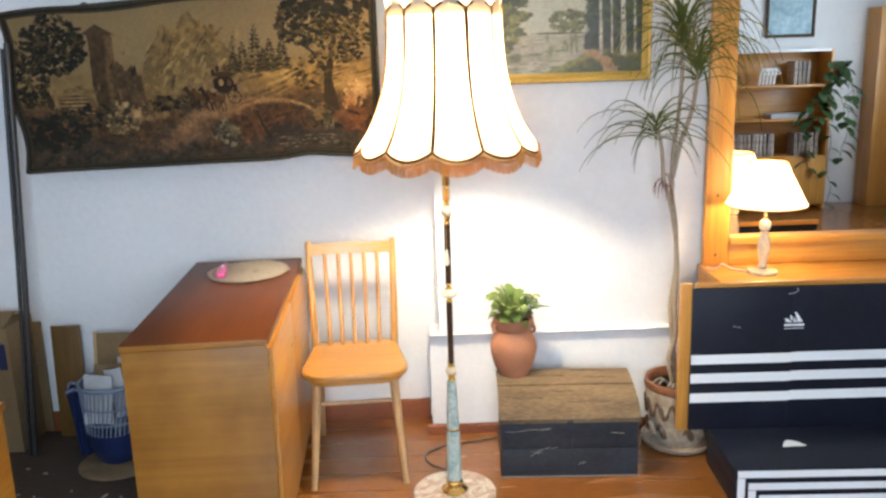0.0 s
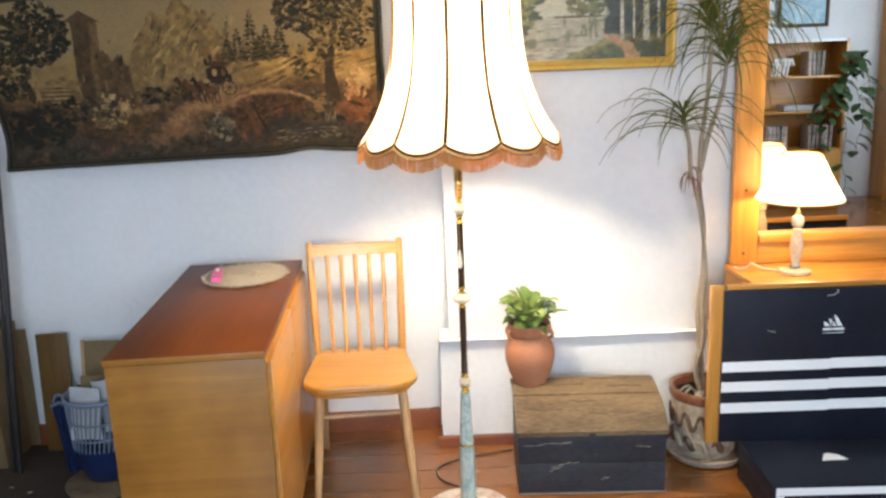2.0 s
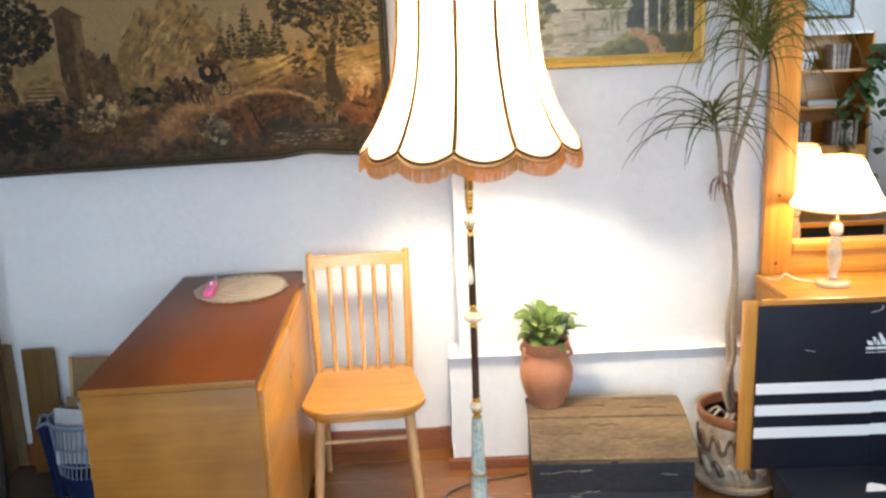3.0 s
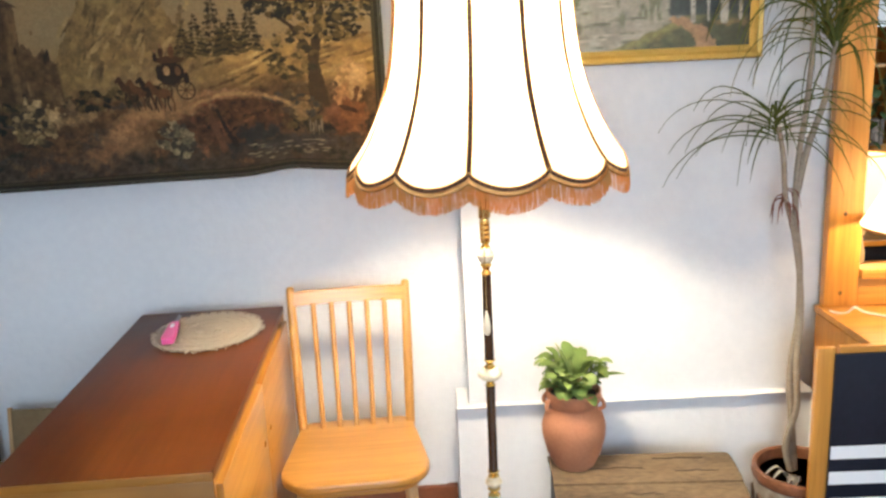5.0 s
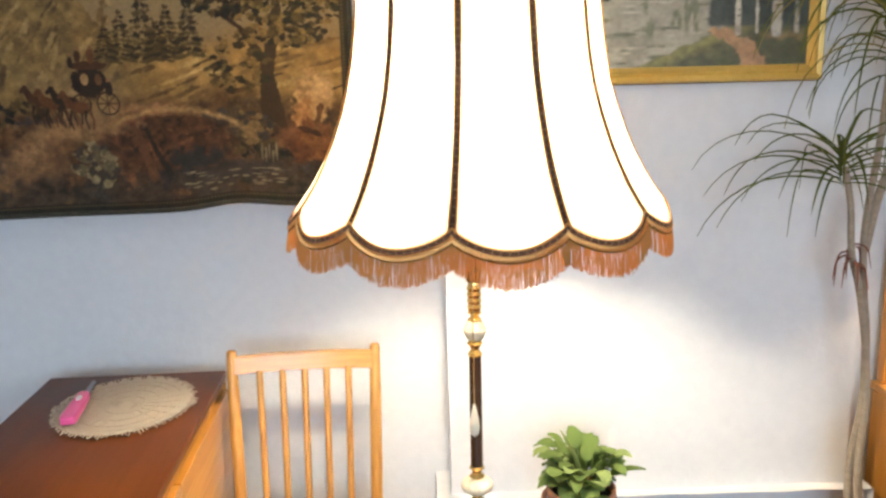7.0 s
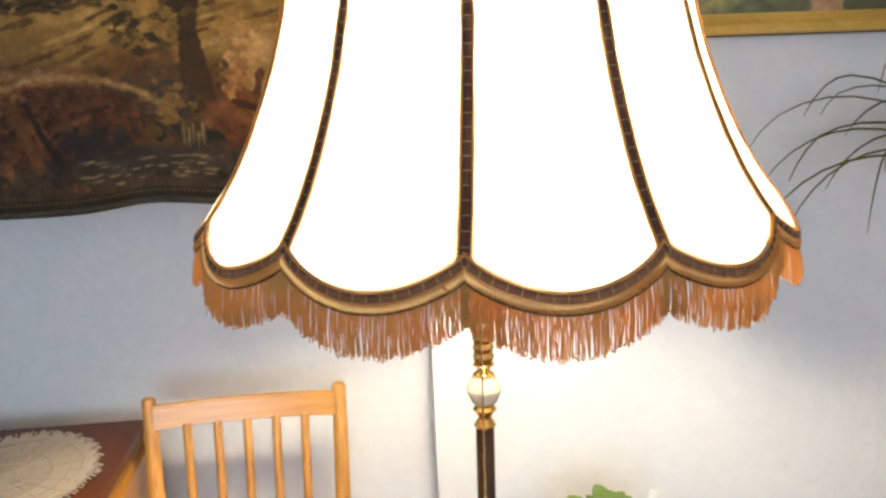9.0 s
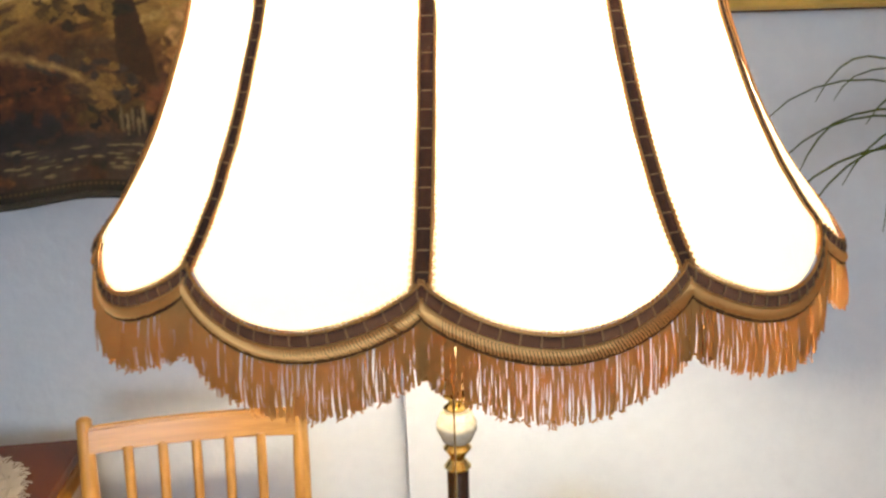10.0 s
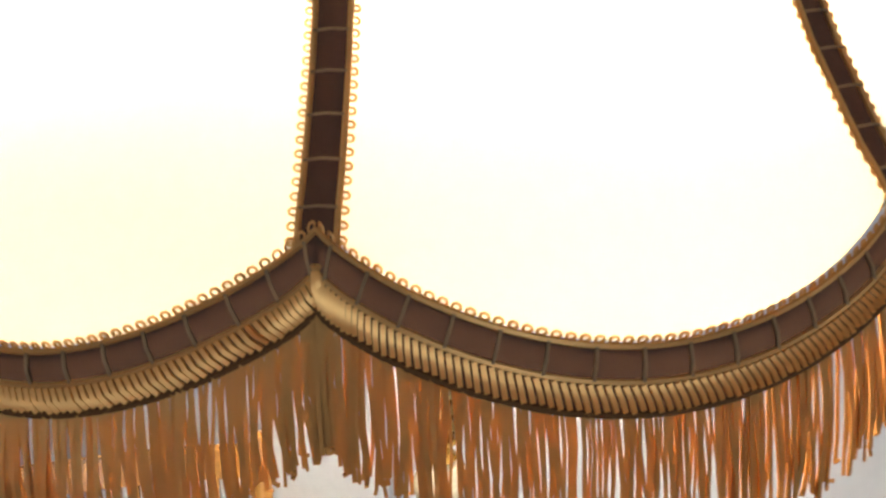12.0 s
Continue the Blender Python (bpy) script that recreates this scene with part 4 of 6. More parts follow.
# ---- wall hanging ----
def scene_tapestry(u, v):
    x, edge_y = u * 680.0, (1 - v) * 330.0 - 25.0
    y = edge_y + 44.0 * v * (1 - u) ** 0.8          # the weave hangs skewed: its design climbs towards one end
    c = Canvas(x, y, (0.26, 0.205, 0.125))
    c.lay(np.clip((50 - y) / 90, 0, 1) * 0.6, (0.20, 0.16, 0.105), 0.3, 1, 70)
    # pale slopes and the far mountain
    c.lay(np.clip((y - 95 - 40 * (fbm(x / 60, y / 60, 2) - 0.5)) / 40, 0, 1) * 0.8, (0.25, 0.18, 0.085), 0.4, 2, 20)
    ridge = 152 - 106 * np.exp(-((x - 340) / 46.0) ** 2) - 74 * np.exp(-((x - 278) / 34.0) ** 2) - 52 * np.exp(-((x - 400) / 38.0) ** 2) + 34 * (fbm(x / 13, y / 60, 3) - 0.5)
    c.lay(np.clip((y - ridge) / 3, 0, 1) * np.clip((205 - y) / 40, 0, 1), (0.215, 0.155, 0.07), 0.6, 4, 9)
    for k in range(60):
        r = np.random.default_rng(300 + k)
        px, py = r.uniform(250, 425), r.uniform(62, 165)
        c.dab(px, py, r.uniform(2, 5), r.uniform(7, 20), ((0.12, 0.082, 0.038), (0.31, 0.235, 0.12), (0.17, 0.125, 0.06))[k % 3], 0.7, 0.6, 310 + k, 0.3, 5, r.uniform(10, 45))
    # sunlit fields on the right
    c.lay(np.clip((y - 122 - 24 * (fbm(x / 40, y / 40, 8) - 0.5)) / 14, 0, 1) * np.clip((x - 425) / 60, 0, 1), (0.30, 0.20, 0.075), 0.5, 9, 12)
    for k in range(40):
        r = np.random.default_rng(400 + k)
        c.dab(r.uniform(450, 670), r.uniform(108, 190), r.uniform(10, 34), r.uniform(1.5, 4), ((0.40, 0.29, 0.12), (0.11, 0.07, 0.028), (0.20, 0.13, 0.05))[k % 3], 0.7, 0.5, 410 + k, 0.3, 7, -16)
    # warm brown lower ground, breaking into blue-grey shade at the foot
    c.lay(np.clip((y - 176 - 34 * (fbm(x / 34, y / 30, 11) - 0.5)) / 18, 0, 1), (0.115, 0.066, 0.03), 0.8, 12, 8)
    c.lay(np.clip((y - 236 - 70 * (fbm(x / 40, y / 25, 14) - 0.5)) / 22, 0, 1) * 0.85, (0.058, 0.050, 0.043), 0.9, 15, 7)
    for k in range(95):
        r = np.random.default_rng(1500 + k)
        c.dab(r.uniform(10, 670), r.uniform(190, 300), r.uniform(10, 34), r.uniform(3, 9), ((0.15, 0.08, 0.04), (0.026, 0.025, 0.023), (0.115, 0.08, 0.045), (0.062, 0.060, 0.060), (0.030, 0.028, 0.018), (0.080, 0.042, 0.022))[k % 6], 0.9, 0.9, 1510 + k, 0.5, 4.5, r.uniform(-35, 35), 4)
    c.dab(310, 248, 66, 30, (0.20, 0.122, 0.072), 0.7, 0.8, 1600, 0.5, 14, -25, 9)
    c.dab(255, 212, 44, 10, (0.22, 0.15, 0.08), 0.7, 0.5, 22, 0.6, 8, -8, 4)
    c.dab(440, 222, 60, 34, (0.095, 0.048, 0.026), 0.6, 0.3, 23, 0.8, 10, 0, 6)
    c.dab(455, 194, 62, 8, (0.21, 0.12, 0.06), 0.7, 0.5, 24, 0.6, 8, 6, 5)
    c.dab(425, 236, 12, 26, (0.16, 0.082, 0.042), 0.7, 0.4, 25, 0.6, 6, 8, 5)
    c.dab(470, 240, 18, 14, (0.045, 0.035, 0.032), 0.7, 0.5, 26, 0.6, 8)
    # castle tower, ruin and steps
    tower = np.clip((23 + 3 * (fbm(x / 6, y / 6, 30) - 0.5) - np.abs(x - 170 - 0.05 * (y - 60))) / 2, 0, 1) * np.clip((y - 55) / 3, 0, 1) * np.clip((196 - y) / 10, 0, 1)
    c.lay(tower, (0.085, 0.055, 0.028), 0.6, 31, 7)
    c.lay(tower * np.clip((x - 176) / 6, 0, 1), (0.15, 0.098, 0.05), 0.5, 32, 6)
    c.lay(np.clip((y - 40 - np.abs(x - 167) * 0.62) / 2, 0, 1) * np.clip((62 - y) / 3, 0, 1), (0.10, 0.062, 0.034), 0.4, 33)
    ruin = 104 + 26 * np.abs(np.sin(x / 9.0)) * (fbm(x / 8, y / 60, 35)) + 0.5 * np.abs(x - 205)
    c.lay(np.clip((y - ruin) / 2, 0, 1) * np.clip((x - 188) / 3, 0, 1) * np.clip((248 - x) / 5, 0, 1) * np.clip((200 - y) / 10, 0, 1), (0.105, 0.068, 0.034), 0.6, 34, 7)
    for k in range(8):
        r = np.random.default_rng(1700 + k)
        c.dab(r.uniform(155, 240), r.uniform(90, 180), 3.0, r.uniform(5, 11), ((0.19, 0.13, 0.07), (0.04, 0.026, 0.015))[k % 2], 0.5, 0.5, 1710 + k)
    for k in range(6):
        c.dab(113, 166 + 7 * k, 24 + 4 * k, 2.6, (0.27, 0.19, 0.10), 0.5, 0.4, 36 + k, 0.4, 7)
        c.dab(113, 170 + 7 * k, 24 + 4 * k, 1.3, (0.05, 0.034, 0.018), 0.5, 0.4, 136 + k, 0.4, 7)
    c.dab(68, 172, 15, 26, (0.24, 0.175, 0.09), 0.5, 0.3, 42, 0.5, 9)
    c.dab(66, 176, 8, 19, (0.055, 0.038, 0.02), 0.4, 0.3, 43, 0.5, 9)
    # foliage masses
    dark, mid, warm = (0.016, 0.015, 0.009), (0.036, 0.032, 0.016), (0.10, 0.072, 0.028)
    c.foliage(92, 78, 50, 54, (dark, mid, dark, warm), 280, 6, 60)
    c.foliage(40, 120, 34, 70, (dark, warm, mid), 170, 6, 230)
    c.foliage(140, 205, 70, 20, (dark, warm, mid), 60, 7, 340)
    c.foliage(60, 238, 60, 32, (dark, dark, mid), 90, 9, 420)
    c.foliage(290, 190, 60, 14, (mid, warm, dark), 44, 6, 520)
    for px, h in ((455, 86), (432, 56), (482, 60), (415, 40), (505, 66), (470, 44)):
        for k in range(11):
            wk = 3 + k * 1.5
            for g in (-1, 1):
                c.dab(px + g * wk * 0.5, 142 - h + k * h / 11, wk * 0.7, h / 18, ((0.034, 0.030, 0.014), (0.085, 0.064, 0.026))[(k + g) % 2], 0.9, 0.6, 600 + px + k + g, 0.5, 4, 14 * g)
    c.stroke([(590, 210, 1.5), (586, 160, 0.9), (598, 110, 0.6), (606, 40, 0.4)], 9, (0.055, 0.034, 0.016), 61)
    c.stroke([(588, 150, 0.8), (560, 110, 0.5), (535, 90, 0.3)], 6, (0.05, 0.032, 0.015), 62)
    c.stroke([(594, 120, 0.7), (630, 80, 0.4), (650, 60, 0.3)], 6, (0.05, 0.032, 0.015), 63)
    c.foliage(548, 52, 54, 44, (dark, mid, warm, dark), 300, 5.5, 700)
    c.foliage(612, 82, 58, 48, (mid, warm, dark, (0.20, 0.145, 0.055)), 320, 5, 860)
    c.foliage(600, 8, 84, 36, (dark, mid, dark), 120, 9, 1040)
    c.foliage(555, 150, 34, 32, (warm, (0.19, 0.135, 0.05), mid), 60, 6, 1170)
    c.foliage(545, 236, 80, 18, (dark, mid, warm), 60, 7, 1240)
    # pale rock by the edge, bright bushes, a small dark carriage shape
    c.dab(640, 186, 17, 32, (0.40, 0.265, 0.125), 0.6, 0.3, 71, 0.5, 9, 18, 6)
    c.dab(622, 226, 26, 20, (0.14, 0.072, 0.040), 0.6, 0.3, 72, 0.6, 9)
    for k, (px, py, aa, bb) in enumerate(((190, 192, 5, 13), (234, 180, 12, 15), (222, 206, 13, 13), (250, 200, 7, 13), (206, 188, 7, 10))):
        c.dab(px, py, aa, bb, ((0.31, 0.235, 0.14), (0.15, 0.10, 0.055))[k % 2], 0.9, 0.5, 80 + k, 0.6, 5)
    # pale road winding down, red bank over dark water, grey bushes and foam
    for k, (px, py, aa, bb, tilt) in enumerate(((395, 198, 44, 9, -14), (350, 214, 40, 12, -24), (318, 236, 44, 16, -30), (280, 264, 44, 15, -24), (470, 190, 46, 6, 5))):
        c.dab(px, py, aa, bb, ((0.25, 0.155, 0.088), (0.20, 0.115, 0.066))[k % 2], 0.8, 0.6, 2000 + k, 0.5, 8, tilt, 6)
    c.dab(450, 216, 56, 20, (0.165, 0.068, 0.034), 0.9, 0.5, 2010, 0.5, 9, 4, 6)
    c.dab(428, 244, 15, 30, (0.19, 0.085, 0.045), 0.9, 0.5, 2011, 0.5, 7, 10, 5)
    c.dab(472, 256, 34, 22, (0.038, 0.036, 0.040), 0.9, 0.4, 2012, 0.5, 8)
    c.dab(612, 232, 22, 18, (0.185, 0.085, 0.042), 0.8, 0.4, 2013, 0.5, 7)
    c.foliage(385, 252, 24, 26, ((0.20, 0.18, 0.13), (0.11, 0.10, 0.075), (0.05, 0.05, 0.045)), 60, 6, 2020)
    c.foliage(190, 222, 26, 30, ((0.26, 0.20, 0.115), (0.13, 0.095, 0.05), (0.05, 0.042, 0.03)), 70, 7, 2090)
    c.foliage(545, 220, 44, 22, ((0.19, 0.13, 0.055), (0.09, 0.065, 0.035), (0.05, 0.05, 0.045)), 70, 6, 2170)
    for k in range(14):
        r = np.random.default_rng(2300 + k)
        c.dab(r.uniform(480, 600), r.uniform(262, 288), r.uniform(4, 12), r.uniform(1.0, 2.0), (0.17, 0.145, 0.11), 0.6, 0.5, 2310 + k, 0.5, 5)
    # dark arched bank over the water, with the pale track along its crest
    crest_y = 199 + 0.0042 * (x - 474) ** 2 + 7 * (fbm(x / 9, y / 40, 2400) - 0.5)
    bank = np.clip((y - crest_y) / 2, 0, 1) * np.clip((x - 412) / 7, 0, 1) * np.clip((548 - x) / 16, 0, 1) * np.clip((262 + 10 * (fbm(x / 10, y / 10, 2401) - 0.5) - y) / 5, 0, 1)
    c.lay(bank, (0.085, 0.040, 0.020), 0.9, 2402, 6)
    for k in range(60):
        r = np.random.default_rng(2410 + k)
        px, py = r.uniform(424, 536), r.uniform(208, 258)
        c.dab(px, py, r.uniform(3, 9), r.uniform(1.5, 4), ((0.15, 0.066, 0.032), (0.030, 0.020, 0.015), (0.115, 0.060, 0.030))[k % 3], 0.8, 0.5, 2420 + k, 0.5, 4, r.uniform(-40, 60))
    c.lay(np.clip(1 - np.abs(y - crest_y + 6) / 4.5, 0, 1) * np.clip((x - 400) / 12, 0, 1) * np.clip((570 - x) / 25, 0, 1), (0.31, 0.215, 0.11), 0.5, 2403, 7)
    c.stroke([(436, 210, 0.8), (441, 232, 1.0), (452, 266, 1.5)], 4, (0.125, 0.062, 0.032), 2404, 2.0)
    c.stroke([(448, 212, 0.5), (456, 238, 0.7), (470, 262, 0.9)], 4, (0.028, 0.018, 0.014), 2405, 2.0)
    c.dab(500, 250, 36, 14, (0.033, 0.033, 0.038), 0.7, 0.4, 2406, 0.5, 8)
    # still water with foam, a small fall by the rocks
    c.dab(545, 268, 66, 13, (0.045, 0.043, 0.044), 0.5, 0.5, 2470, 0.5, 9)
    for k in range(26):
        r = np.random.default_rng(2480 + k)
        c.dab(r.uniform(488, 600), r.uniform(264, 284), r.uniform(3, 9), r.uniform(0.7, 1.3), (0.19, 0.17, 0.13), 0.6, 0.5, 2490 + k, 0.4, 4)
    for k in range(5):
        c.dab(574 + 4 * k, 246 + 3 * (k % 2), 1.6, 12, (0.17, 0.145, 0.105), 0.6, 0.5, 2530 + k, 0.4, 4)
    # sunlit rocks at the end of the bank
    for k, (px, py, aa, bb, col) in enumerate(((632, 182, 20, 28, (0.42, 0.27, 0.12)), (646, 172, 12, 16, (0.50, 0.34, 0.16)), (622, 204, 12, 18, (0.36, 0.20, 0.085)), (636, 232, 24, 24, (0.21, 0.088, 0.036)), (616, 246, 16, 14, (0.14, 0.055, 0.026)), (640, 204, 4, 18, (0.16, 0.08, 0.035)), (628, 222, 16, 4, (0.07, 0.032, 0.016)))):
        c.dab(px, py, aa, bb, col, 0.55, 0.25, 2540 + k, 0.5, 7, 14, 5)
    # coach with its team, on the pale track before the mountain
    c.dab(376, 178, 62, 42, (0.235, 0.175, 0.095), 0.5, 0.9, 2560, 0.5, 14)
    c.dab(370, 212, 66, 12, (0.26, 0.165, 0.09), 0.6, 0.6, 2561, 0.5, 9, -4)
    ink, hide, bay = (0.030, 0.017, 0.010), (0.075, 0.036, 0.016), (0.125, 0.058, 0.024)
    c.dab(394, 160, 21, 19, ink, 0.25, 0.12, 2562, 0.5, 6)
    c.dab(394, 143, 23, 5, hide, 0.25, 0.15, 2563, 0.5, 6)
    c.dab(389, 157, 5, 7, (0.30, 0.215, 0.12), 0.2, 0.2, 2564)
    c.dab(404, 158, 4, 6, (0.15, 0.08, 0.04), 0.2, 0.2, 2565)
    for k, (px, py) in enumerate(((376, 140), (384, 134), (398, 133), (414, 168))):
        c.dab(px, py, 4, 8, (ink, hide, bay, ink)[k], 0.4, 0.2, 2570 + k)
        c.dab(px, py - 9, 2.2, 2.4, (0.22, 0.13, 0.07), 0.2, 0.3, 2580 + k)
    for k, (px, py, rr) in enumerate(((382, 184, 10), (411, 184, 12))):
        ring = np.hypot(x - px, y - py)
        c.lay(np.clip(1.4 - np.abs(ring - rr), 0, 1), ink, 0.2, 2590 + k)
        for q in range(4):
            c.stroke([(px + rr * math.cos(0.785 * q), py + rr * math.sin(0.785 * q), 1), (px - rr * math.cos(0.785 * q), py - rr * math.sin(0.785 * q), 1)], 0.7, hide, 2600 + q, 0.3)
    for k, (px, py, col) in enumerate(((332, 180, hide), (346, 184, bay), (360, 182, ink), (372, 187, bay))):
        c.dab(px + 7, py, 13, 7, col, 0.25, 0.2, 2620 + k, 0.4, 6, 4)
        c.stroke([(px - 4, py - 3, 1.2), (px - 9, py - 14, 0.8)], 4, col, 2630 + k, 0.6)
        c.stroke([(px - 9, py - 15, 1.0), (px - 14, py - 11, 0.6)], 3, col, 2640 + k, 0.5)
        for q, dx in enumerate((-3, 1, 13, 17)):
            c.stroke([(px + dx, py + 5, 1.0), (px + dx + (-3, 2, -2, 3)[q], py + 14, 0.7), (px + dx + (-1, 4, 0, 1)[q], py + 24, 0.6)], 1.5, (ink, col)[q % 2], 2650 + 4 * k + q, 0.4)
    # dark woven border with a beaded inner line
    e = np.minimum(np.minimum(x, 680 - x), np.minimum(edge_y + 25, 305 - edge_y))
    bead = 0.5 + 0.5 * np.sin(np.where((305 - edge_y < 16) | (edge_y + 25 < 16), x, edge_y) * 1.6)
    c.lay(np.clip((13 - e) / 2, 0, 1), (0.030, 0.026, 0.016), 0.4, 99, 5)
    c.lay(np.clip(1.5 - np.abs(e - 9), 0, 1) * bead, (0.13, 0.11, 0.06), 0.3, 98, 5)
    g = fbm(x / 2.2, y / 1.8, 200, 2)[..., None]
    rgb = np.clip(c.rgb * (0.86 + 0.28 * g), 0.004, 1)
    return 0.60 * rgb * (rgb.mean(-1, keepdims=True) / 0.13) ** 0.35 * np.array((1.13, 0.99, 0.72))


def tapestry_place(u, v):
    left = -0.872 + 0.032 * np.sin(np.pi * np.clip(1 - v, 0, 1) * 0.55) + 0.012 * np.sin(3 * np.pi * v)
    x = left + (0.585 - left) * u
    low = 1.153 + 0.034 * u + 0.001 * np.sin(np.pi * u) + 0.014 * np.exp(-((u - 0.80) / 0.06) ** 2) - 0.010 * np.exp(-((u - 0.97) / 0.05) ** 2)
    top = 1.768 + 0.095 * u + 0.006 * np.sin(5 * np.pi * u)
    z = low + (top - low) * v
    y = 3.838 + 0.010 * np.sin(7 * u + 2 * v) * (1 - v) + 0.006 * np.sin(15 * u) * (1 - v) ** 2
    return x, y, z


hanging = thing("wall_tapestry", pose(0, 0, 0), "large faded brown tapestry of a mountain landscape with a dark border", "tapestry")
cloth = grid_mesh("cloth", TAPESTRY, 680, 330, tapestry_place, scene_tapestry)
cloth.parent = hanging
edge_pts = lambda us, vs: [Vector([float(k) for k in tapestry_place(np.array(u), np.array(v))]) for u, v in zip(us, vs)]
lin = [k / 60 for k in range(61)]
bm = bmesh.new()
for us, vs in ((lin, [0.0] * 61), ([0.0] * 61, lin), ([1.0] * 61, lin), (lin, [1.0] * 61)):
    tube([p + Vector((0, -0.002, 0)) for p in edge_pts(us, vs)], 0.006, 7, bm)
part("border", bm, BORDER, hanging, "dark braided edging")
part("hanging_rod", tube([(-0.92, 3.852, 1.765), (0.64, 3.852, 1.865)], 0.009, 10), BLACKMETAL, hanging, "thin dark rod behind the upper edge")
part("hook", tube(smooth_line([(-0.56, 3.852, 1.790), (-0.56, 3.90, 1.805), (-0.56, 3.945, 1.805)], 4), 0.004, 6), BLACKMETAL, hanging)
part("hook", tube(smooth_line([(0.40, 3.852, 1.862), (0.40, 3.90, 1.875), (0.40, 3.945, 1.875)], 4), 0.004, 6), BLACKMETAL, hanging)


# ---- oil painting ----
def scene_painting(u, v):
    x, y = 800 + u * 340.0, 130 - v * 250.0
    c = Canvas(x, y, (0.40, 0.385, 0.29))
    c.lay(np.clip((10 - y) / 70, 0, 1), (0.33, 0.34, 0.28), 0.3, 1, 40)
    # far shore and its reflection in still water
    c.lay(np.clip((y - 56) / 3, 0, 1), (0.30, 0.29, 0.22), 0.4, 8, 14)
    for k in range(60):
        r = np.random.default_rng(40 + k)
        c.dab(r.uniform(800, 1050), r.uniform(58, 125), r.uniform(5, 22), r.uniform(1.0, 3.0), ((0.19, 0.18, 0.11), (0.40, 0.38, 0.29), (0.12, 0.125, 0.075))[k % 3], 0.6, 0.8, 60 + k, 0.3, 7)
    for k in range(14):
        r = np.random.default_rng(640 + k)
        c.dab(r.uniform(965, 1045), r.uniform(62, 92), 4, r.uniform(6, 18), (0.135, 0.14, 0.08), 0.5, 0.8, 660 + k, 0.3, 6)
    c.foliage(1005, 34, 34, 20, ((0.105, 0.115, 0.05), (0.16, 0.16, 0.075), (0.07, 0.08, 0.04)), 80, 7, 120)
    c.dab(990, 55, 60, 2.6, (0.07, 0.075, 0.04), 0.4, 0.4, 27)
    c.foliage(880, 20, 46, 66, ((0.055, 0.065, 0.028), (0.115, 0.12, 0.045), (0.035, 0.042, 0.02)), 160, 10, 5)
    c.dab(905, 100, 22, 12, (0.10, 0.105, 0.06), 0.6, 0.5, 28)
    bank = 142 - (x - 925) * 0.43 + 9 * (fbm(x / 14, y / 14, 17) - 0.5)
    land = np.clip((y - bank) / 3, 0, 1)
    c.lay(land, (0.075, 0.085, 0.038), 0.7, 18, 9)
    c.lay(land * np.clip((bank + 18 - y) / 10, 0, 1), (0.185, 0.175, 0.06), 0.5, 19, 7)
    # birch wood on the right
    wood_edge = np.clip((x - 1032 + 16 * (fbm(x / 9, y / 9, 33) - 0.5)) / 8, 0, 1) * np.clip((90 - y) / 5, 0, 1)
    c.lay(wood_edge, (0.032, 0.042, 0.034), 0.8, 20, 7)
    c.foliage(1090, -10, 56, 70, ((0.028, 0.036, 0.02), (0.065, 0.075, 0.03), (0.040, 0.052, 0.045)), 130, 9, 230)
    c.stroke([(1040, 92, 0.4), (1056, 98, 0.8), (1074, 110, 1.0), (1086, 134, 1.3)], 9, (0.36, 0.215, 0.105), 21, 5, 0.4)
    c.dab(1104, 98, 28, 7, (0.24, 0.165, 0.065), 0.7, 0.5, 22)
    c.dab(1124, 120, 26, 18, (0.060, 0.066, 0.032), 0.7, 0.4, 24)
    for px, w in ((1064, 2.6), (1105, 4.4), (1084, 1.5), (1126, 2.0)):
        c.stroke([(px + 1, 94, 1.2), (px, 40, 1.0), (px - 2, -30, 0.8), (px + 1, -120, 0.6)], w, (0.42, 0.385, 0.31), px, 1.2, 0.6)
        for k in range(16):
            r = np.random.default_rng(px * 7 + k)
            c.dab(px + r.uniform(-2, 2), r.uniform(-110, 88), w * 0.7, 1.3, (0.06, 0.05, 0.04), 0.6, 0.5, px + k)
    c.dab(1016, 84, 2.0, 16, (0.33, 0.31, 0.24), 0.5, 0.4, 25)
    g = fbm(x / 4.0, y / 3.0, 200, 3)[..., None]
    return c.rgb * (0.8 + 0.4 * g) * 0.9


PX0, PX1, PZ0, PZ1, PY = 0.86, 1.648, 1.446, 2.02, 3.772
picture = thing("framed_painting", pose(0, 0, 0), "gilt-framed oil painting of a woodland lake with birches", "painting")
canvas_ob = grid_mesh("canvas", OILPAINT, 260, 190, lambda u, v: (PX0 + 0.034 + u * (PX1 - PX0 - 0.068), PY + 0.004 + 0 * u, PZ0 + 0.034 + v * (PZ1 - PZ0 - 0.068)), scene_painting)
canvas_ob.parent = picture


def moulding(bm, a, b, inner_a, inner_b, y, depth):
    """One mitred side of a frame: outer corners a, b and inner corners in the plane y."""
    prof = ((0.0, 0.0), (0.0, 0.75), (0.12, 1.0), (0.38, 0.85), (0.55, 1.0), (0.8, 0.55), (1.0, 0.35), (1.0, 0.0))
    rows = []
    for (xo, zo), (xi, zi) in ((a, inner_a), (b, inner_b)):
        rows.append([bm.verts.new((xo + (xi - xo) * s, y - depth * h, zo + (zi - zo) * s)) for s, h in prof])
    for k in range(len(prof) - 1):
        bm.faces.new((rows[0][k], rows[0][k + 1], rows[1][k + 1], rows[1][k]))


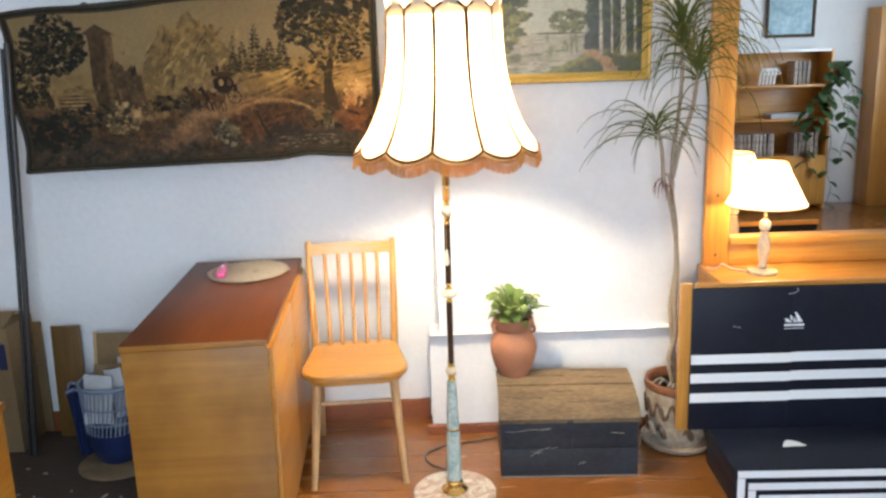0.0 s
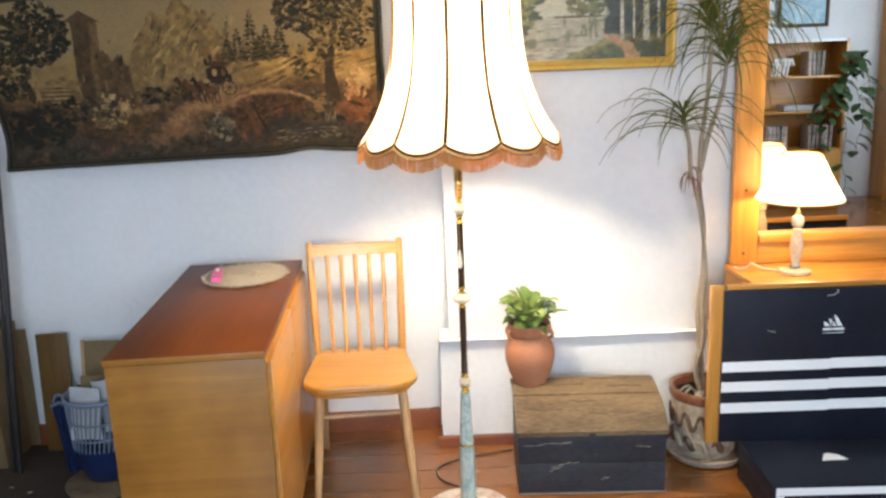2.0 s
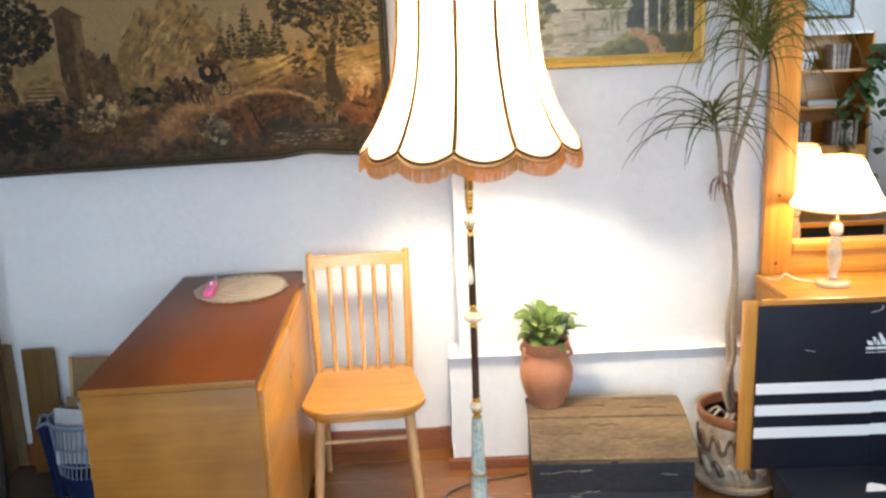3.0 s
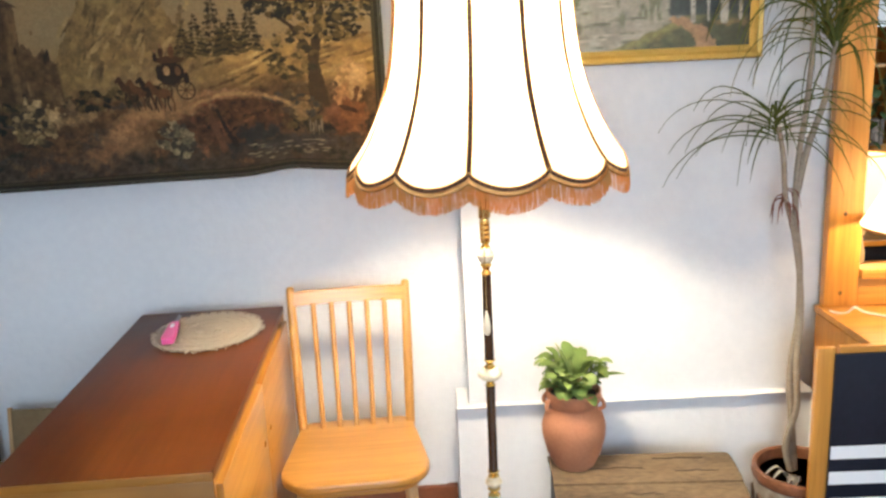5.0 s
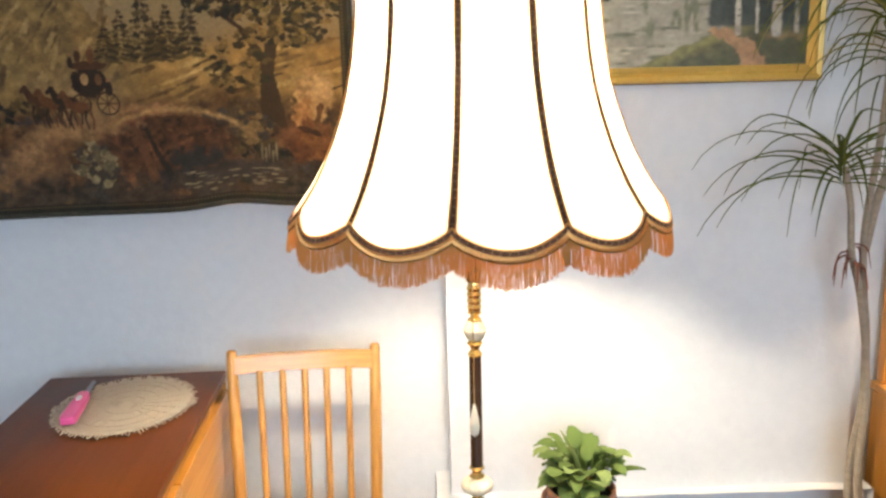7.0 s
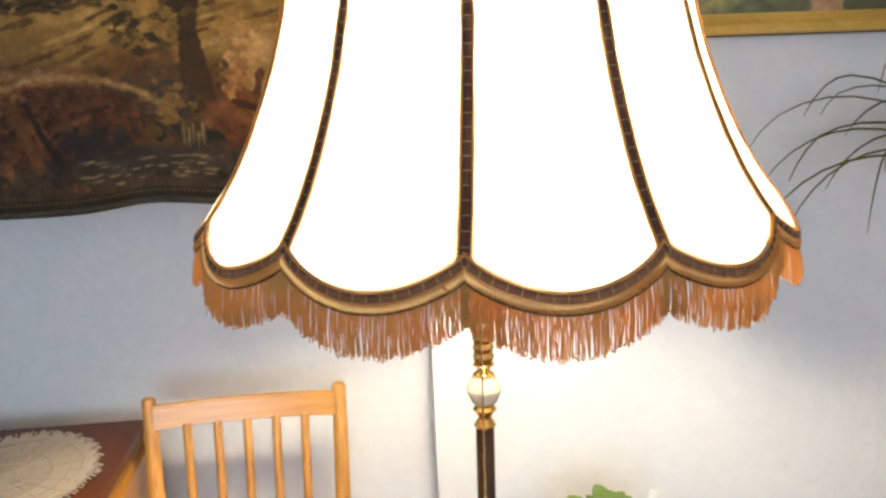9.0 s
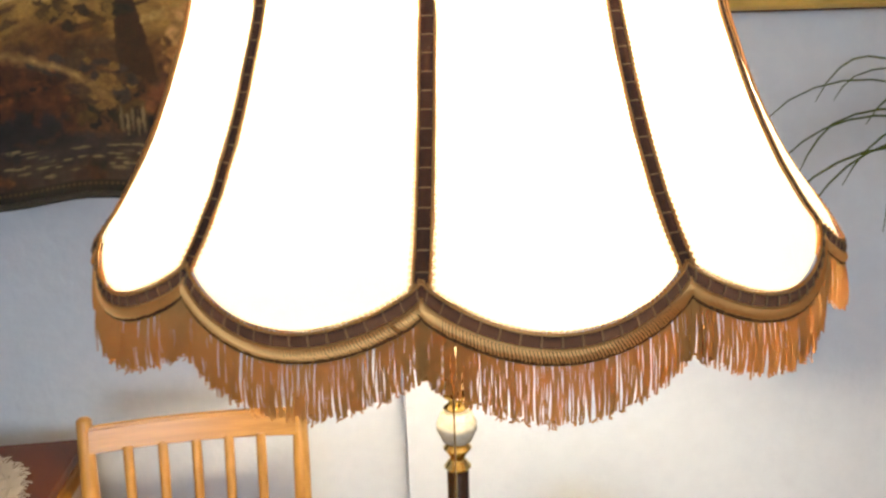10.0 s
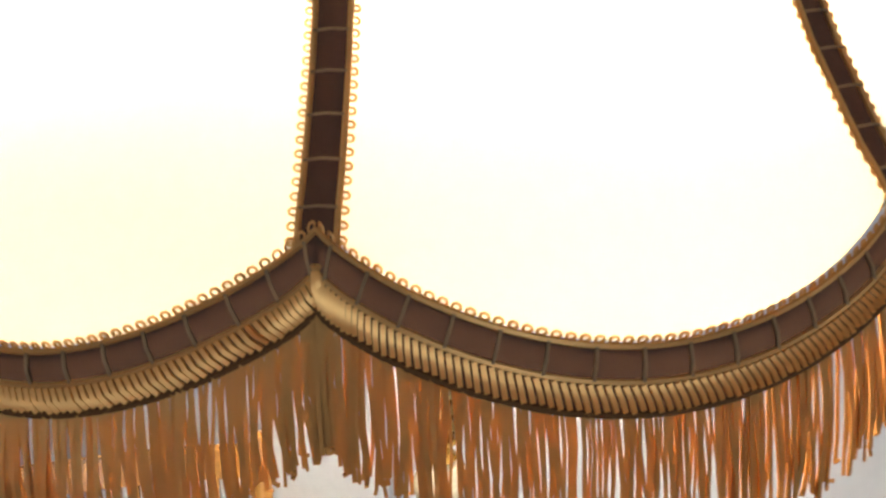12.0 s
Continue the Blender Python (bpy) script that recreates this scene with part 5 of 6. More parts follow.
def frame_sides(parent, x0, x1, z0, z1, wid, y, depth, mat, name="frame_side", label=""):
    o = [(x0, z0), (x1, z0), (x1, z1), (x0, z1)]
    i = [(x0 + wid, z0 + wid), (x1 - wid, z0 + wid), (x1 - wid, z1 - wid), (x0 + wid, z1 - wid)]
    for k in range(4):
        bm = bmesh.new()
        moulding(bm, o[k], o[(k + 1) % 4], i[k], i[(k + 1) % 4], y, depth)
        bmesh.ops.recalc_face_normals(bm, faces=bm.faces[:])
        part(name, bm, mat, parent, label if k == 0 else "", 30)


frame_sides(picture, PX0, PX1, PZ0, PZ1, 0.040, PY + 0.018, 0.030, GOLDFRAME, label="gilded frame moulding")
part("frame_back", box((PX1 - PX0 + 0.006, 0.010, PZ1 - PZ0 + 0.006), ((PX0 + PX1) / 2, PY + 0.0225, (PZ0 + PZ1) / 2), 0.002), DARKEDGE, picture, "dark outer edge of the frame")


# ---- old chest and the jar on it ----
def chest(m):
    c = thing("wooden_chest", m, "old black-painted wooden chest with a weathered bare board lid", "chest")
    w, d, h = 0.508, 0.345, 0.236
    part("front_board", box((w, 0.018, h * 0.5 - 0.001), (w / 2, 0.009, h * 0.25), 0.003), BLACKPAINT, c, "worn black-painted board")
    part("front_board", box((w, 0.018, h * 0.5 - 0.001), (w / 2, 0.0095, h * 0.75), 0.003), BLACKPAINT, c)
    part("back_board", box((w, 0.018, h), (w / 2, d - 0.009, h / 2), 0.003), BLACKPAINT, c)

    def crown(y):
        """Height of the rounded lid over the depth."""
        t = y / d
        return h + 0.004 + (0.078 * math.sin(math.pi / 2 * min(max(t, 0) / 0.75, 1)) ** 0.5 if t < 0.75 else 0.078 * math.cos((t - 0.75) / 0.25 * 0.8))

    for x0 in (0.0, w - 0.018):
        b = bmesh.new()
        prof = [(0.0185, 0.0), (d - 0.0185, 0.0)] + [(d - 0.0185 - (d - 0.037) * k / 12, crown(d - 0.0185 - (d - 0.037) * k / 12) - 0.020) for k in range(13)]
        f = b.faces.new([b.verts.new((x0, y, z)) for y, z in prof])
        r = bmesh.ops.extrude_face_region(b, geom=[f])
        bmesh.ops.translate(b, vec=(0.018, 0, 0), verts=[v for v in r["geom"] if isinstance(v, bmesh.types.BMVert)])
        bmesh.ops.recalc_face_normals(b, faces=b.faces[:])
        part("end_board", b, BLACKPAINT, c, smooth=30)
    edges = [-0.006, 0.150, d + 0.004]
    for k in range(2):
        b = bmesh.new()
        rows = []
        n_ = 8
        for i in range(n_ + 1):
            y = edges[k] + 0.0025 + (edges[k + 1] - edges[k] - 0.005) * i / n_
            rows.append((y, crown(max(y, 0.0)) + (0.0, 0.003)[k]))
        xs_ = [-0.008 + (w + 0.016) * j / 16 for j in range(17)]
        topv = [[b.verts.new((x, y, z + 0.0018 * noise.noise(Vector((x * 9, y * 20, k)))) ) for x in xs_] for y, z in rows]
        botv = [[b.verts.new((x, y, z - 0.018)) for x in xs_] for y, z in rows]
        for i in range(n_):
            for j in range(16):
                b.faces.new((topv[i][j], topv[i][j + 1], topv[i + 1][j + 1], topv[i + 1][j]))
                b.faces.new((botv[i][j], botv[i + 1][j], botv[i + 1][j + 1], botv[i][j + 1]))
        for i in range(n_):
            for j in (0, 16):
                b.faces.new((topv[i][j], topv[i + 1][j], botv[i + 1][j], botv[i][j]))
        for j in range(16):
            for i in (0, n_):
                b.faces.new((topv[i][j], topv[i][j + 1], botv[i][j + 1], botv[i][j]))
        bmesh.ops.recalc_face_normals(b, faces=b.faces[:])
        part("lid_board", b, OLDWOOD, c, "weathered bare lid board" if k == 0 else "", 30)
    part("worn_lid_edge", box((w + 0.012, 0.004, 0.011), (w / 2, -0.0046, h - 0.001), 0.0012), OLDWOOD, c, "pale worn front edge of the lid")
    part("hasp", box((0.026, 0.004, 0.018), (w * 0.5, -0.008, h - 0.010), 0.001), BLACKMETAL, c, "small iron hasp")
    part("hasp_scar", box((0.012, 0.0016, 0.15), (w * 0.52, -0.0008, h * 0.42), 0.0005), BLACKPAINT, c)
    b = bmesh.new()
    for x, y, ln in ((0.10, 0.07, 0.12), (0.33, 0.05, 0.16), (0.24, 0.11, 0.09), (0.40, 0.20, 0.12), (0.15, 0.22, 0.20), (0.36, 0.27, 0.14)):
        for j in range(5):
            xx, yy = x + ln * (j - 2) / 5, y + 0.003 * math.sin(2.1 * j + 9 * x)
            box((ln / 4.4, 0.0032 - 0.0005 * abs(j - 2), 0.002), (xx, yy, crown(yy) + (0.0012 if yy < 0.15 else 0.0042)), 0, b)
    tagged(part("lid_split", b, DARKEDGE, c, "dark splits along the lid boards", 0), kind="stuff")
    rg = random.Random(8)
    b = bmesh.new()
    for x, z, ln, tilt in ((0.16, 0.115, 0.10, 10), (0.10, 0.195, 0.17, 4), (0.13, 0.100, 0.045, 18), (0.43, 0.175, 0.05, -4), (0.30, 0.06, 0.025, 12)):
        for j in range(4):
            q = pose(x + ln * (j - 1.5) / 4, -0.0006, z + 0.004 * rg.uniform(-1, 1) + (j - 1.5) * ln / 4 * math.tan(radians(tilt)), 0, -tilt + rg.uniform(-8, 8), 0)
            box((ln / 4.5, 0.0012, rg.uniform(0.0012, 0.004)), (0, 0, 0), 0, b, q)
    tagged(part("scratch", b, BARE, c, "pale scratches through the black paint", 0), kind="stuff")
    b = bmesh.new()
    box((w + 0.004, 0.0016, 0.005), (w / 2, -0.0009, 0.005), 0, b)
    part("worn_edge", b, BARE, c, smooth=0)
    return c


chest(pose(1.012, 3.345, 0, 0, 0, -2.5))


def leaf(bm, base, way, length, width, droop=0.4, cup=0.2):
    """A broad leaf with a midrib, from its base along a direction."""
    way = way.normalized()
    side = way.cross(Vector((0, 0, 1)))
    side = side.normalized() if side.length > 1e-3 else Vector((1, 0, 0))
    rows = []
    p = base.copy()
    d = way.copy()
    for i in range(7):
        u = i / 6
        w_ = width * (math.sin(math.pi * min(u * 0.88 + 0.06, 1)) ** 0.9)
        nn = side.cross(d).normalized()
        rows.append([bm.verts.new(p - side * w_ / 2 + nn * cup * w_ / 2), bm.verts.new(p.copy()), bm.verts.new(p + side * w_ / 2 + nn * cup * w_ / 2)])
        p = p + d * length / 6
        d = (d + Vector((0, 0, -droop / 6))).normalized()
    for a, b in zip(rows, rows[1:]):
        bm.faces.new((a[0], a[1], b[1], b[0]))
        bm.faces.new((a[1], a[2], b[2], b[1]))


jar = thing("plant_jar", pose(1.086, 3.607, 0.3075), "terracotta jar with a leafy green houseplant", "plant pot")
part("jar", lathe([(0.050, 0.0), (0.054, 0.003), (0.058, 0.010), (0.078, 0.055), (0.0905, 0.105), (0.0915, 0.135), (0.083, 0.165), (0.070, 0.187), (0.066, 0.196), (0.072, 0.203), (0.077, 0.212), (0.079, 0.240), (0.076, 0.244), (0.071, 0.240), (0.068, 0.215), (0.02, 0.212)], 44), TERRACOTTA, jar, "rounded terracotta jar with a collar rim")
for a in (200, 340, 20, 160):
    b = tube(smooth_line([(0.068, 0, 0.186), (0.086, 0, 0.196), (0.084, 0, 0.212), (0.076, 0, 0.222)], 4), 0.006, 8)
    b.transform(pose(0, 0, 0, 0, 0, a))
    part("lug", b, TERRACOTTA, jar)
part("soil", lathe([(0.066, 0.216), (0.066, 0.226), (0.02, 0.232)], 24), SOIL, jar)
rg = random.Random(12)
b, b2 = bmesh.new(), bmesh.new()
for k in range(92):
    a = rg.uniform(0, 2 * math.pi)
    r = 0.055 * math.sqrt(rg.random())
    lean = rg.uniform(0.25, 1.4)
    h = rg.uniform(0.0, 0.125)
    start = Vector((r * math.cos(a), r * math.sin(a), 0.228 + h * 0.7))
    way = Vector((math.cos(a) * lean, math.sin(a) * lean, rg.uniform(0.25, 1.0)))
    target = b if rg.random() < 0.75 else b2
    leaf(target, start + way.normalized() * 0.014, way, rg.uniform(0.040, 0.062), rg.uniform(0.032, 0.048), rg.uniform(0.7, 1.9), rg.uniform(0.1, 0.5))
    tube([Vector((r * 0.6 * math.cos(a), r * 0.6 * math.sin(a), 0.226)), start + way.normalized() * 0.016], 0.0016, 4, target)
leaf(b2, Vector((0.0, 0.0, 0.25)), Vector((-0.3, -0.1, 1.0)), 0.15, 0.036, 0.5, 0.3)
leaf(b, Vector((0.05, -0.01, 0.27)), Vector((1.0, 0.1, 0.35)), 0.10, 0.028, 0.6, 0.3)
part("plant_tag", box((0.014, 0.0015, 0.115), (0.034, -0.006, 0.33), 0.0007, m=pose(0, 0, 0, 0, 5, 0)), WHITEPAINT, jar, "white plastic plant tag")
part("foliage", b, LEAF, jar, "dense spoon-shaped green leaves", 60)
part("new_leaves", b2, LEAF_PALE, jar, "paler upright young leaves", 60)


# ---- big planter with the dragon tree ----
planter = thing("dragon_tree", pose(1.748, 3.595, 0.0), "tall thin-stemmed dragon tree in a relief-glazed ceramic planter", "plant")
part("saucer", lathe([(0.105, 0.0), (0.130, 0.003), (0.143, 0.016), (0.146, 0.030), (0.141, 0.032), (0.134, 0.018), (0.05, 0.014)], 48), CERAMIC, planter, "shallow glazed saucer")
part("pot", lathe([(0.090, 0.015), (0.098, 0.018), (0.112, 0.08), (0.122, 0.16), (0.128, 0.235), (0.120, 0.240)], 48, m=pose(0, 0.010, 0)), CERAMIC, planter, "pale glazed ceramic planter with brown relief")
part("rim", lathe([(0.118, 0.238), (0.131, 0.240), (0.135, 0.252), (0.132, 0.272), (0.126, 0.276), (0.118, 0.270), (0.114, 0.240)], 48, m=pose(0, 0.010, 0)), RIM_CLAY, planter, "brown glazed clay rim")
part("soil", lathe([(0.112, 0.215), (0.112, 0.225), (0.03, 0.235)], 32, m=pose(0, 0.010, 0)), SOIL, planter)


def on_pot(a, z, out=0.0):
    r = 0.104 + 0.024 * (z / 0.24) + out
    return Vector((r * math.cos(a), 0.010 + r * math.sin(a), z))


for k in range(13):
    a0 = 2 * math.pi * k / 13
    pts = [on_pot(a0 + da, z, 0.002) for da, z in ((-0.22, 0.165), (-0.12, 0.195), (0.0, 0.185), (0.06, 0.155), (0.14, 0.135), (0.24, 0.150), (0.26, 0.165))]
    part("relief_scroll", tube(smooth_line(pts, 4), 0.007, 7, radii=[0.004 + 0.006 * math.sin(math.pi * q / 24) for q in range(25)]), CERAMIC_DARK, planter, "brown glazed relief scroll" if k == 0 else "")
    pts = [on_pot(a0 + da, z, 0.001) for da, z in ((-0.20, 0.075), (-0.08, 0.095), (0.04, 0.080), (0.12, 0.055), (0.22, 0.060))]
    part("relief_leaf", tube(smooth_line(pts, 4), 0.010, 7, radii=[0.004 + 0.009 * math.sin(math.pi * q / 16) for q in range(17)]), CERAMIC if k % 2 else CERAMIC_DARK, planter, "glazed relief leaf" if k == 0 else "")
b = bmesh.new()
rg = random.Random(3)
for k in range(5):
    a = rg.uniform(2.6, 5.2)
    p0 = Vector((0.03 * math.cos(a), 0.010 + 0.03 * math.sin(a), 0.225))
    ribbon(smooth_line([p0, p0 + Vector((0.04 * math.cos(a), 0.04 * math.sin(a), 0.05)), p0 + Vector((0.085 * math.cos(a), 0.075 * math.sin(a), 0.02))], 4), 0.02, b)
part("fallen_leaf", b, CHIPS, planter, "dry pale leaves lying on the soil", 60)


def px_stem(points):
    return smooth_line([(x + 0.006 + 0.022 * max(1 - z / 0.9, 0), y + 0.045 * max(z - 0.3, 0), z) for x, y, z in points], 7)


STEMS = (
    [(-0.028, 0.045, 0.22), (-0.052, 0.040, 0.33), (-0.030, 0.020, 0.45), (-0.034, 0.015, 0.58), (-0.025, 0.01, 0.72), (-0.035, 0.0, 0.86), (-0.060, -0.01, 0.99), (-0.088, -0.02, 1.08), (-0.096, -0.02, 1.18), (-0.112, -0.02, 1.265)],
    [(-0.020, 0.050, 0.22), (-0.030, 0.055, 0.40), (-0.044, 0.035, 0.56), (-0.028, 0.02, 0.72), (-0.030, 0.01, 0.88), (-0.050, 0.0, 1.02), (-0.050, 0.0, 1.15), (-0.030, 0.0, 1.32), (-0.020, 0.0, 1.48), (-0.022, 0.0, 1.60)],
    [(-0.050, 0.0, 1.08), (-0.020, 0.01, 1.20), (0.025, 0.01, 1.34), (0.045, 0.01, 1.48)],
)
for k, pts in enumerate(STEMS):
    line = px_stem(pts)
    part("stem", tube(line, 0.009, 9, radii=[0.0105 - 0.004 * i / len(line) for i in range(len(line))]), BARK, planter, "thin grey bare stem" if k == 0 else "")


def crown(name, top, count, length, seed, mat, spread=1.0, down=1.0, lift=0.9):
    rg_ = random.Random(seed)
    b_ = bmesh.new()
    for k in range(count):
        a = 2.4 * k + rg_.uniform(-0.3, 0.3)
        ln = length * rg_.uniform(0.7, 1.15)
        up = lift * (1 - k / count) ** 0.7 + rg_.uniform(-0.15, 0.15)
        d = Vector((math.cos(a) * spread, math.sin(a) * spread * 0.8, up)).normalized()
        p = Vector(top) + Vector((0.006, 0.055, -0.07 * k / count))
        pts = [p]
        for s in range(9):
            p = p + d * ln / 9
            d = (d + Vector((0, 0, -0.17 * down * (0.5 + s / 9)))).normalized()
            q = p.copy()
            q.y = min(q.y, 0.17)
            pts.append(q)
        ribbon(pts, rg_.uniform(0.0065, 0.0105), b_, fold=0.3)
    part("leaf_crown", b_, mat, planter, name, 70)


crown("drooping dark strap leaves of the upper crown", (-0.022, 0.0, 1.625), 56, 0.38, 21, BLADE, 0.55, 2.5, 1.6)
crown("drooping strap leaves of the lower crown", (-0.116, -0.02, 1.295), 32, 0.34, 22, BLADE, 1.0, 1.45, 0.75)
crown("hanging olive strap leaves of the side crown", (0.045, 0.01, 1.50), 42, 0.32, 23, BLADE, 0.45, 2.6, 1.3)
crown("yellowing hanging leaves", (0.015, 0.0, 1.55), 18, 0.40, 24, BLADE_YELLOW, 0.36, 2.6, 0.8)
b = bmesh.new()
for k in range(9):
    a = k * 0.8
    p0 = Vector((-0.082, 0.012, 1.10 - 0.006 * k))
    e = p0 + Vector((0.03 * math.cos(a), 0.02 * math.sin(a), -0.01))
    ribbon(smooth_line([p0, e, e + Vector((0.012 * math.cos(a), -0.004, -0.045 - 0.008 * (k % 4)))], 4), 0.010, b)
part("dry_leaf", b, DRYLEAF, planter, "withered red-brown leaves on the stem", 60)


# ---- shelf unit, black panel and low box ----
unit = thing("panel_board", pose(1.680, 3.395, 0.1505, 0, 0, -1.0), "tall black striped panel in a pine edge frame", "panel")
UW, UH = 1.00, 0.570
part("stile", box((0.046, 0.018, UH + 0.005), (0.023, 0.009, UH / 2 - 0.0025), 0.002), PINE, unit, "pine edge board")
part("top_rail", box((UW - 0.06, 0.016, 0.02), (0.057 + (UW - 0.06) / 2, 0.009, UH - 0.008), 0.001), PINE_X, unit)
panel = part("black_panel", box((UW - 0.046, 0.012, UH - 0.015), (0.043 + (UW - 0.046) / 2, -0.004, (UH - 0.015) / 2), 0.002), BLACKCARD, unit, "glossy black printed panel with three white stripes")
for z in (0.112, 0.190, 0.264):
    for x0, x1, dz in ((0.044, 0.415, 0.0), (0.415, UW - 0.004, 0.003)):
        b = box((x1 - x0, 0.0014, 0.037), ((x0 + x1) / 2, -0.0111, z + dz + 0.017), 0.0004, segs=1)
        part("stripe", b, WHITEPRINT, panel, "broad white printed stripe" if z == 0.112 and x0 < 0.1 else "")
part("crease", box((0.004, 0.0016, UH - 0.02), (0.412, -0.0106, (UH - 0.015) / 2), 0.0007), BLACKCARD, panel, "vertical fold of the panel")
# plain white emblem shapes above the stripes
b = bmesh.new()
for k, h in enumerate((0.016, 0.028, 0.042)):
    x = 0.400 + 0.021 * k
    vs = [b.verts.new((x + dx, -0.0108, 0.418 + dz)) for dx, dz in ((-0.012, 0), (0.007, 0), (0.003 - h * 0.42, h * 0.80), (-0.013 - h * 0.30, h * 0.98))][:4]
    b.faces.new(vs)
for z, hh in ((0.4075, 0.008), (0.394, 0.002)):
    box((0.072, 0.0012, hh), (0.418, -0.0108, z), 0, b)
part("emblem", b, WHITEPRINT, panel, "small white printed emblem", 0)
b = bmesh.new()
tube(smooth_line([(0.39, -0.0112, 0.527), (0.41, -0.0115, 0.530), (0.425, -0.0112, 0.540), (0.42, -0.0112, 0.548)], 5), 0.0016, 5, b)
for px_, pz_, ln in ((0.12, 0.44, 0.03), (0.68, 0.37, 0.04), (0.43, 0.06, 0.05), (0.25, 0.03, 0.03)):
    box((ln, 0.001, 0.0016), (px_, -0.0106, pz_), 0, b, pose(0, 0, 0, 0, 12, 0))
tagged(part("scuff", b, PAPER, panel, "pale scuffs on the black print", 0), kind="stuff")

cabinet = thing("low_cabinet", pose(1.915, 3.432, 0.0), "low honey pine cabinet under the mirror", "cabinet")
CW, CD, CH = 1.25, 0.505, 0.655
part("top", box((CW, CD, 0.022), (CW / 2, CD / 2, CH - 0.011), 0.003), PINE_X, cabinet, "lamp-lit pine top board")
for x in (0.012, CW - 0.012):
    part("side", box((0.022, CD - 0.02, CH - 0.024), (x, CD / 2, (CH - 0.024) / 2), 0.002), PINE, cabinet)
for x in (0.325, 0.925):
    part("door", box((0.592, 0.018, CH - 0.09), (x, 0.010, (CH - 0.09) / 2 + 0.06), 0.002), PINE_X, cabinet)
part("plinth", box((CW - 0.05, 0.018, 0.055), (CW / 2, 0.03, 0.0275), 0.002), PINE_X, cabinet)
part("back", box((CW - 0.05, 0.008, CH - 0.03), (CW / 2, CD - 0.006, (CH - 0.03) / 2), 0.001), PINE_X, cabinet)

lowbox = thing("striped_box", pose(1.795, 3.07, 0.0, 0, 0, -2.0), "low black cardboard box with white stripes on its front", "box")
LW, LD, LH = 0.95, 0.335, 0.146
part("body", box((LW, LD, LH - 0.03), (LW / 2, LD / 2 + 0.006, (LH - 0.03) / 2 + 0.001), 0.003), BLACKCARD, lowbox)
lid = part("lid", box((LW + 0.012, LD + 0.012, 0.060), (LW / 2, LD / 2 + 0.006, LH - 0.026), 0.004), BLACKCARD, lowbox, "glossy black lid")
for k in range(3):
    s = 0.004 + 0.038 * k
    wdt = 0.026
    zt = LH - 0.002 - 0.046 * k
    b = bmesh.new()
    box((LW - s, 0.0016, wdt), (s + (LW - s) / 2, -0.0008, zt - wdt / 2), 0.0004, b, segs=1)
    if k < 3:
        hh = zt - wdt - 0.004
        box((wdt, 0.0016, hh), (s + wdt / 2, -0.0008, hh / 2 + 0.002), 0.0004, b, segs=1)
    part("stripe", b, WHITEPRINT, lowbox, "white printed stripe turning down at the corner" if k == 0 else "")
b = bmesh.new()
vs = [b.verts.new(p) for p in ((0.215, 0.16, LH + 0.0045), (0.305, 0.165, LH + 0.0045), (0.285, 0.20, LH + 0.0045), (0.255, 0.215, LH + 0.0045), (0.238, 0.205, LH + 0.0045))]
b.faces.new(vs)
part("emblem", b, WHITEPRINT, lowbox, "small white printed emblem", 0)

# ---- table lamp ----
table_lamp = thing("table_lamp", pose(2.122, 3.752, 0.6555) @ Matrix.Diagonal((0.97, 0.97, 1.08, 1)), "lit small table lamp with a cream onyx stem and white shade", "lamp")
part("foot", lathe([(0.0572, 0.0000), (0.0605, 0.0034), (0.0583, 0.0134), (0.0220, 0.0202)], 36), CREAM_ONYX, table_lamp, "round onyx foot")
part("stem", lathe([(0.0110, 0.0202), (0.0198, 0.0269), (0.0154, 0.0381), (0.0220, 0.0672), (0.0264, 0.0952), (0.0242, 0.1232), (0.0165, 0.1523), (0.0187, 0.1590), (0.0121, 0.1635)], 28), CREAM_ONYX, table_lamp, "turned cream onyx stem")
part("ball", lathe([(0.0088, 0.1635), (0.0198, 0.1702), (0.0248, 0.1859), (0.0198, 0.2016), (0.0088, 0.2083)], 28), CREAM_ONYX, table_lamp)
part("neck", lathe([(0.0099, 0.2083), (0.0121, 0.2128), (0.0077, 0.2240), (0.0077, 0.2632), (0.0143, 0.2688), (0.0143, 0.3024), (0.0088, 0.3046)], 20), BRASS, table_lamp, "brass neck")
PLEATS = 72
b = bmesh.new()
rows = []
for r, z in ((0.160, 0.262), (0.160, 0.267), (0.129, 0.318), (0.100, 0.368), (0.073, 0.418), (0.073, 0.423)):
    rows.append([b.verts.new((r * (1 + 0.008 * (k % 2)) * math.cos(math.pi * k / PLEATS), r * (1 + 0.008 * (k % 2)) * math.sin(math.pi * k / PLEATS), z)) for k in range(2 * PLEATS)])
for lo, hi in zip(rows, rows[1:]):
    for k in range(2 * PLEATS):
        b.faces.new((lo[k], lo[(k + 1) % (2 * PLEATS)], hi[(k + 1) % (2 * PLEATS)], hi[k]))
tshade = part("shade", b, SILK_WHITE, table_lamp, "white pleated cone shade, lit", 80)
for r, z in ((0.1615, 0.265), (0.0745, 0.421)):
    part("shade_rim", tube([(r * math.cos(2 * math.pi * k / 48), r * math.sin(2 * math.pi * k / 48), z) for k in range(49)], 0.0028, 6, caps=False), CORD, tshade, "tan bound rim")
b = bmesh.new()
for k in range(3):
    a = 2.1 * k
    tube([(0.007 * math.cos(a), 0.007 * math.sin(a), 0.262), (0.071 * math.cos(a), 0.071 * math.sin(a), 0.418)], 0.0012, 5, b)
part("spider", b, WIRE, tshade)
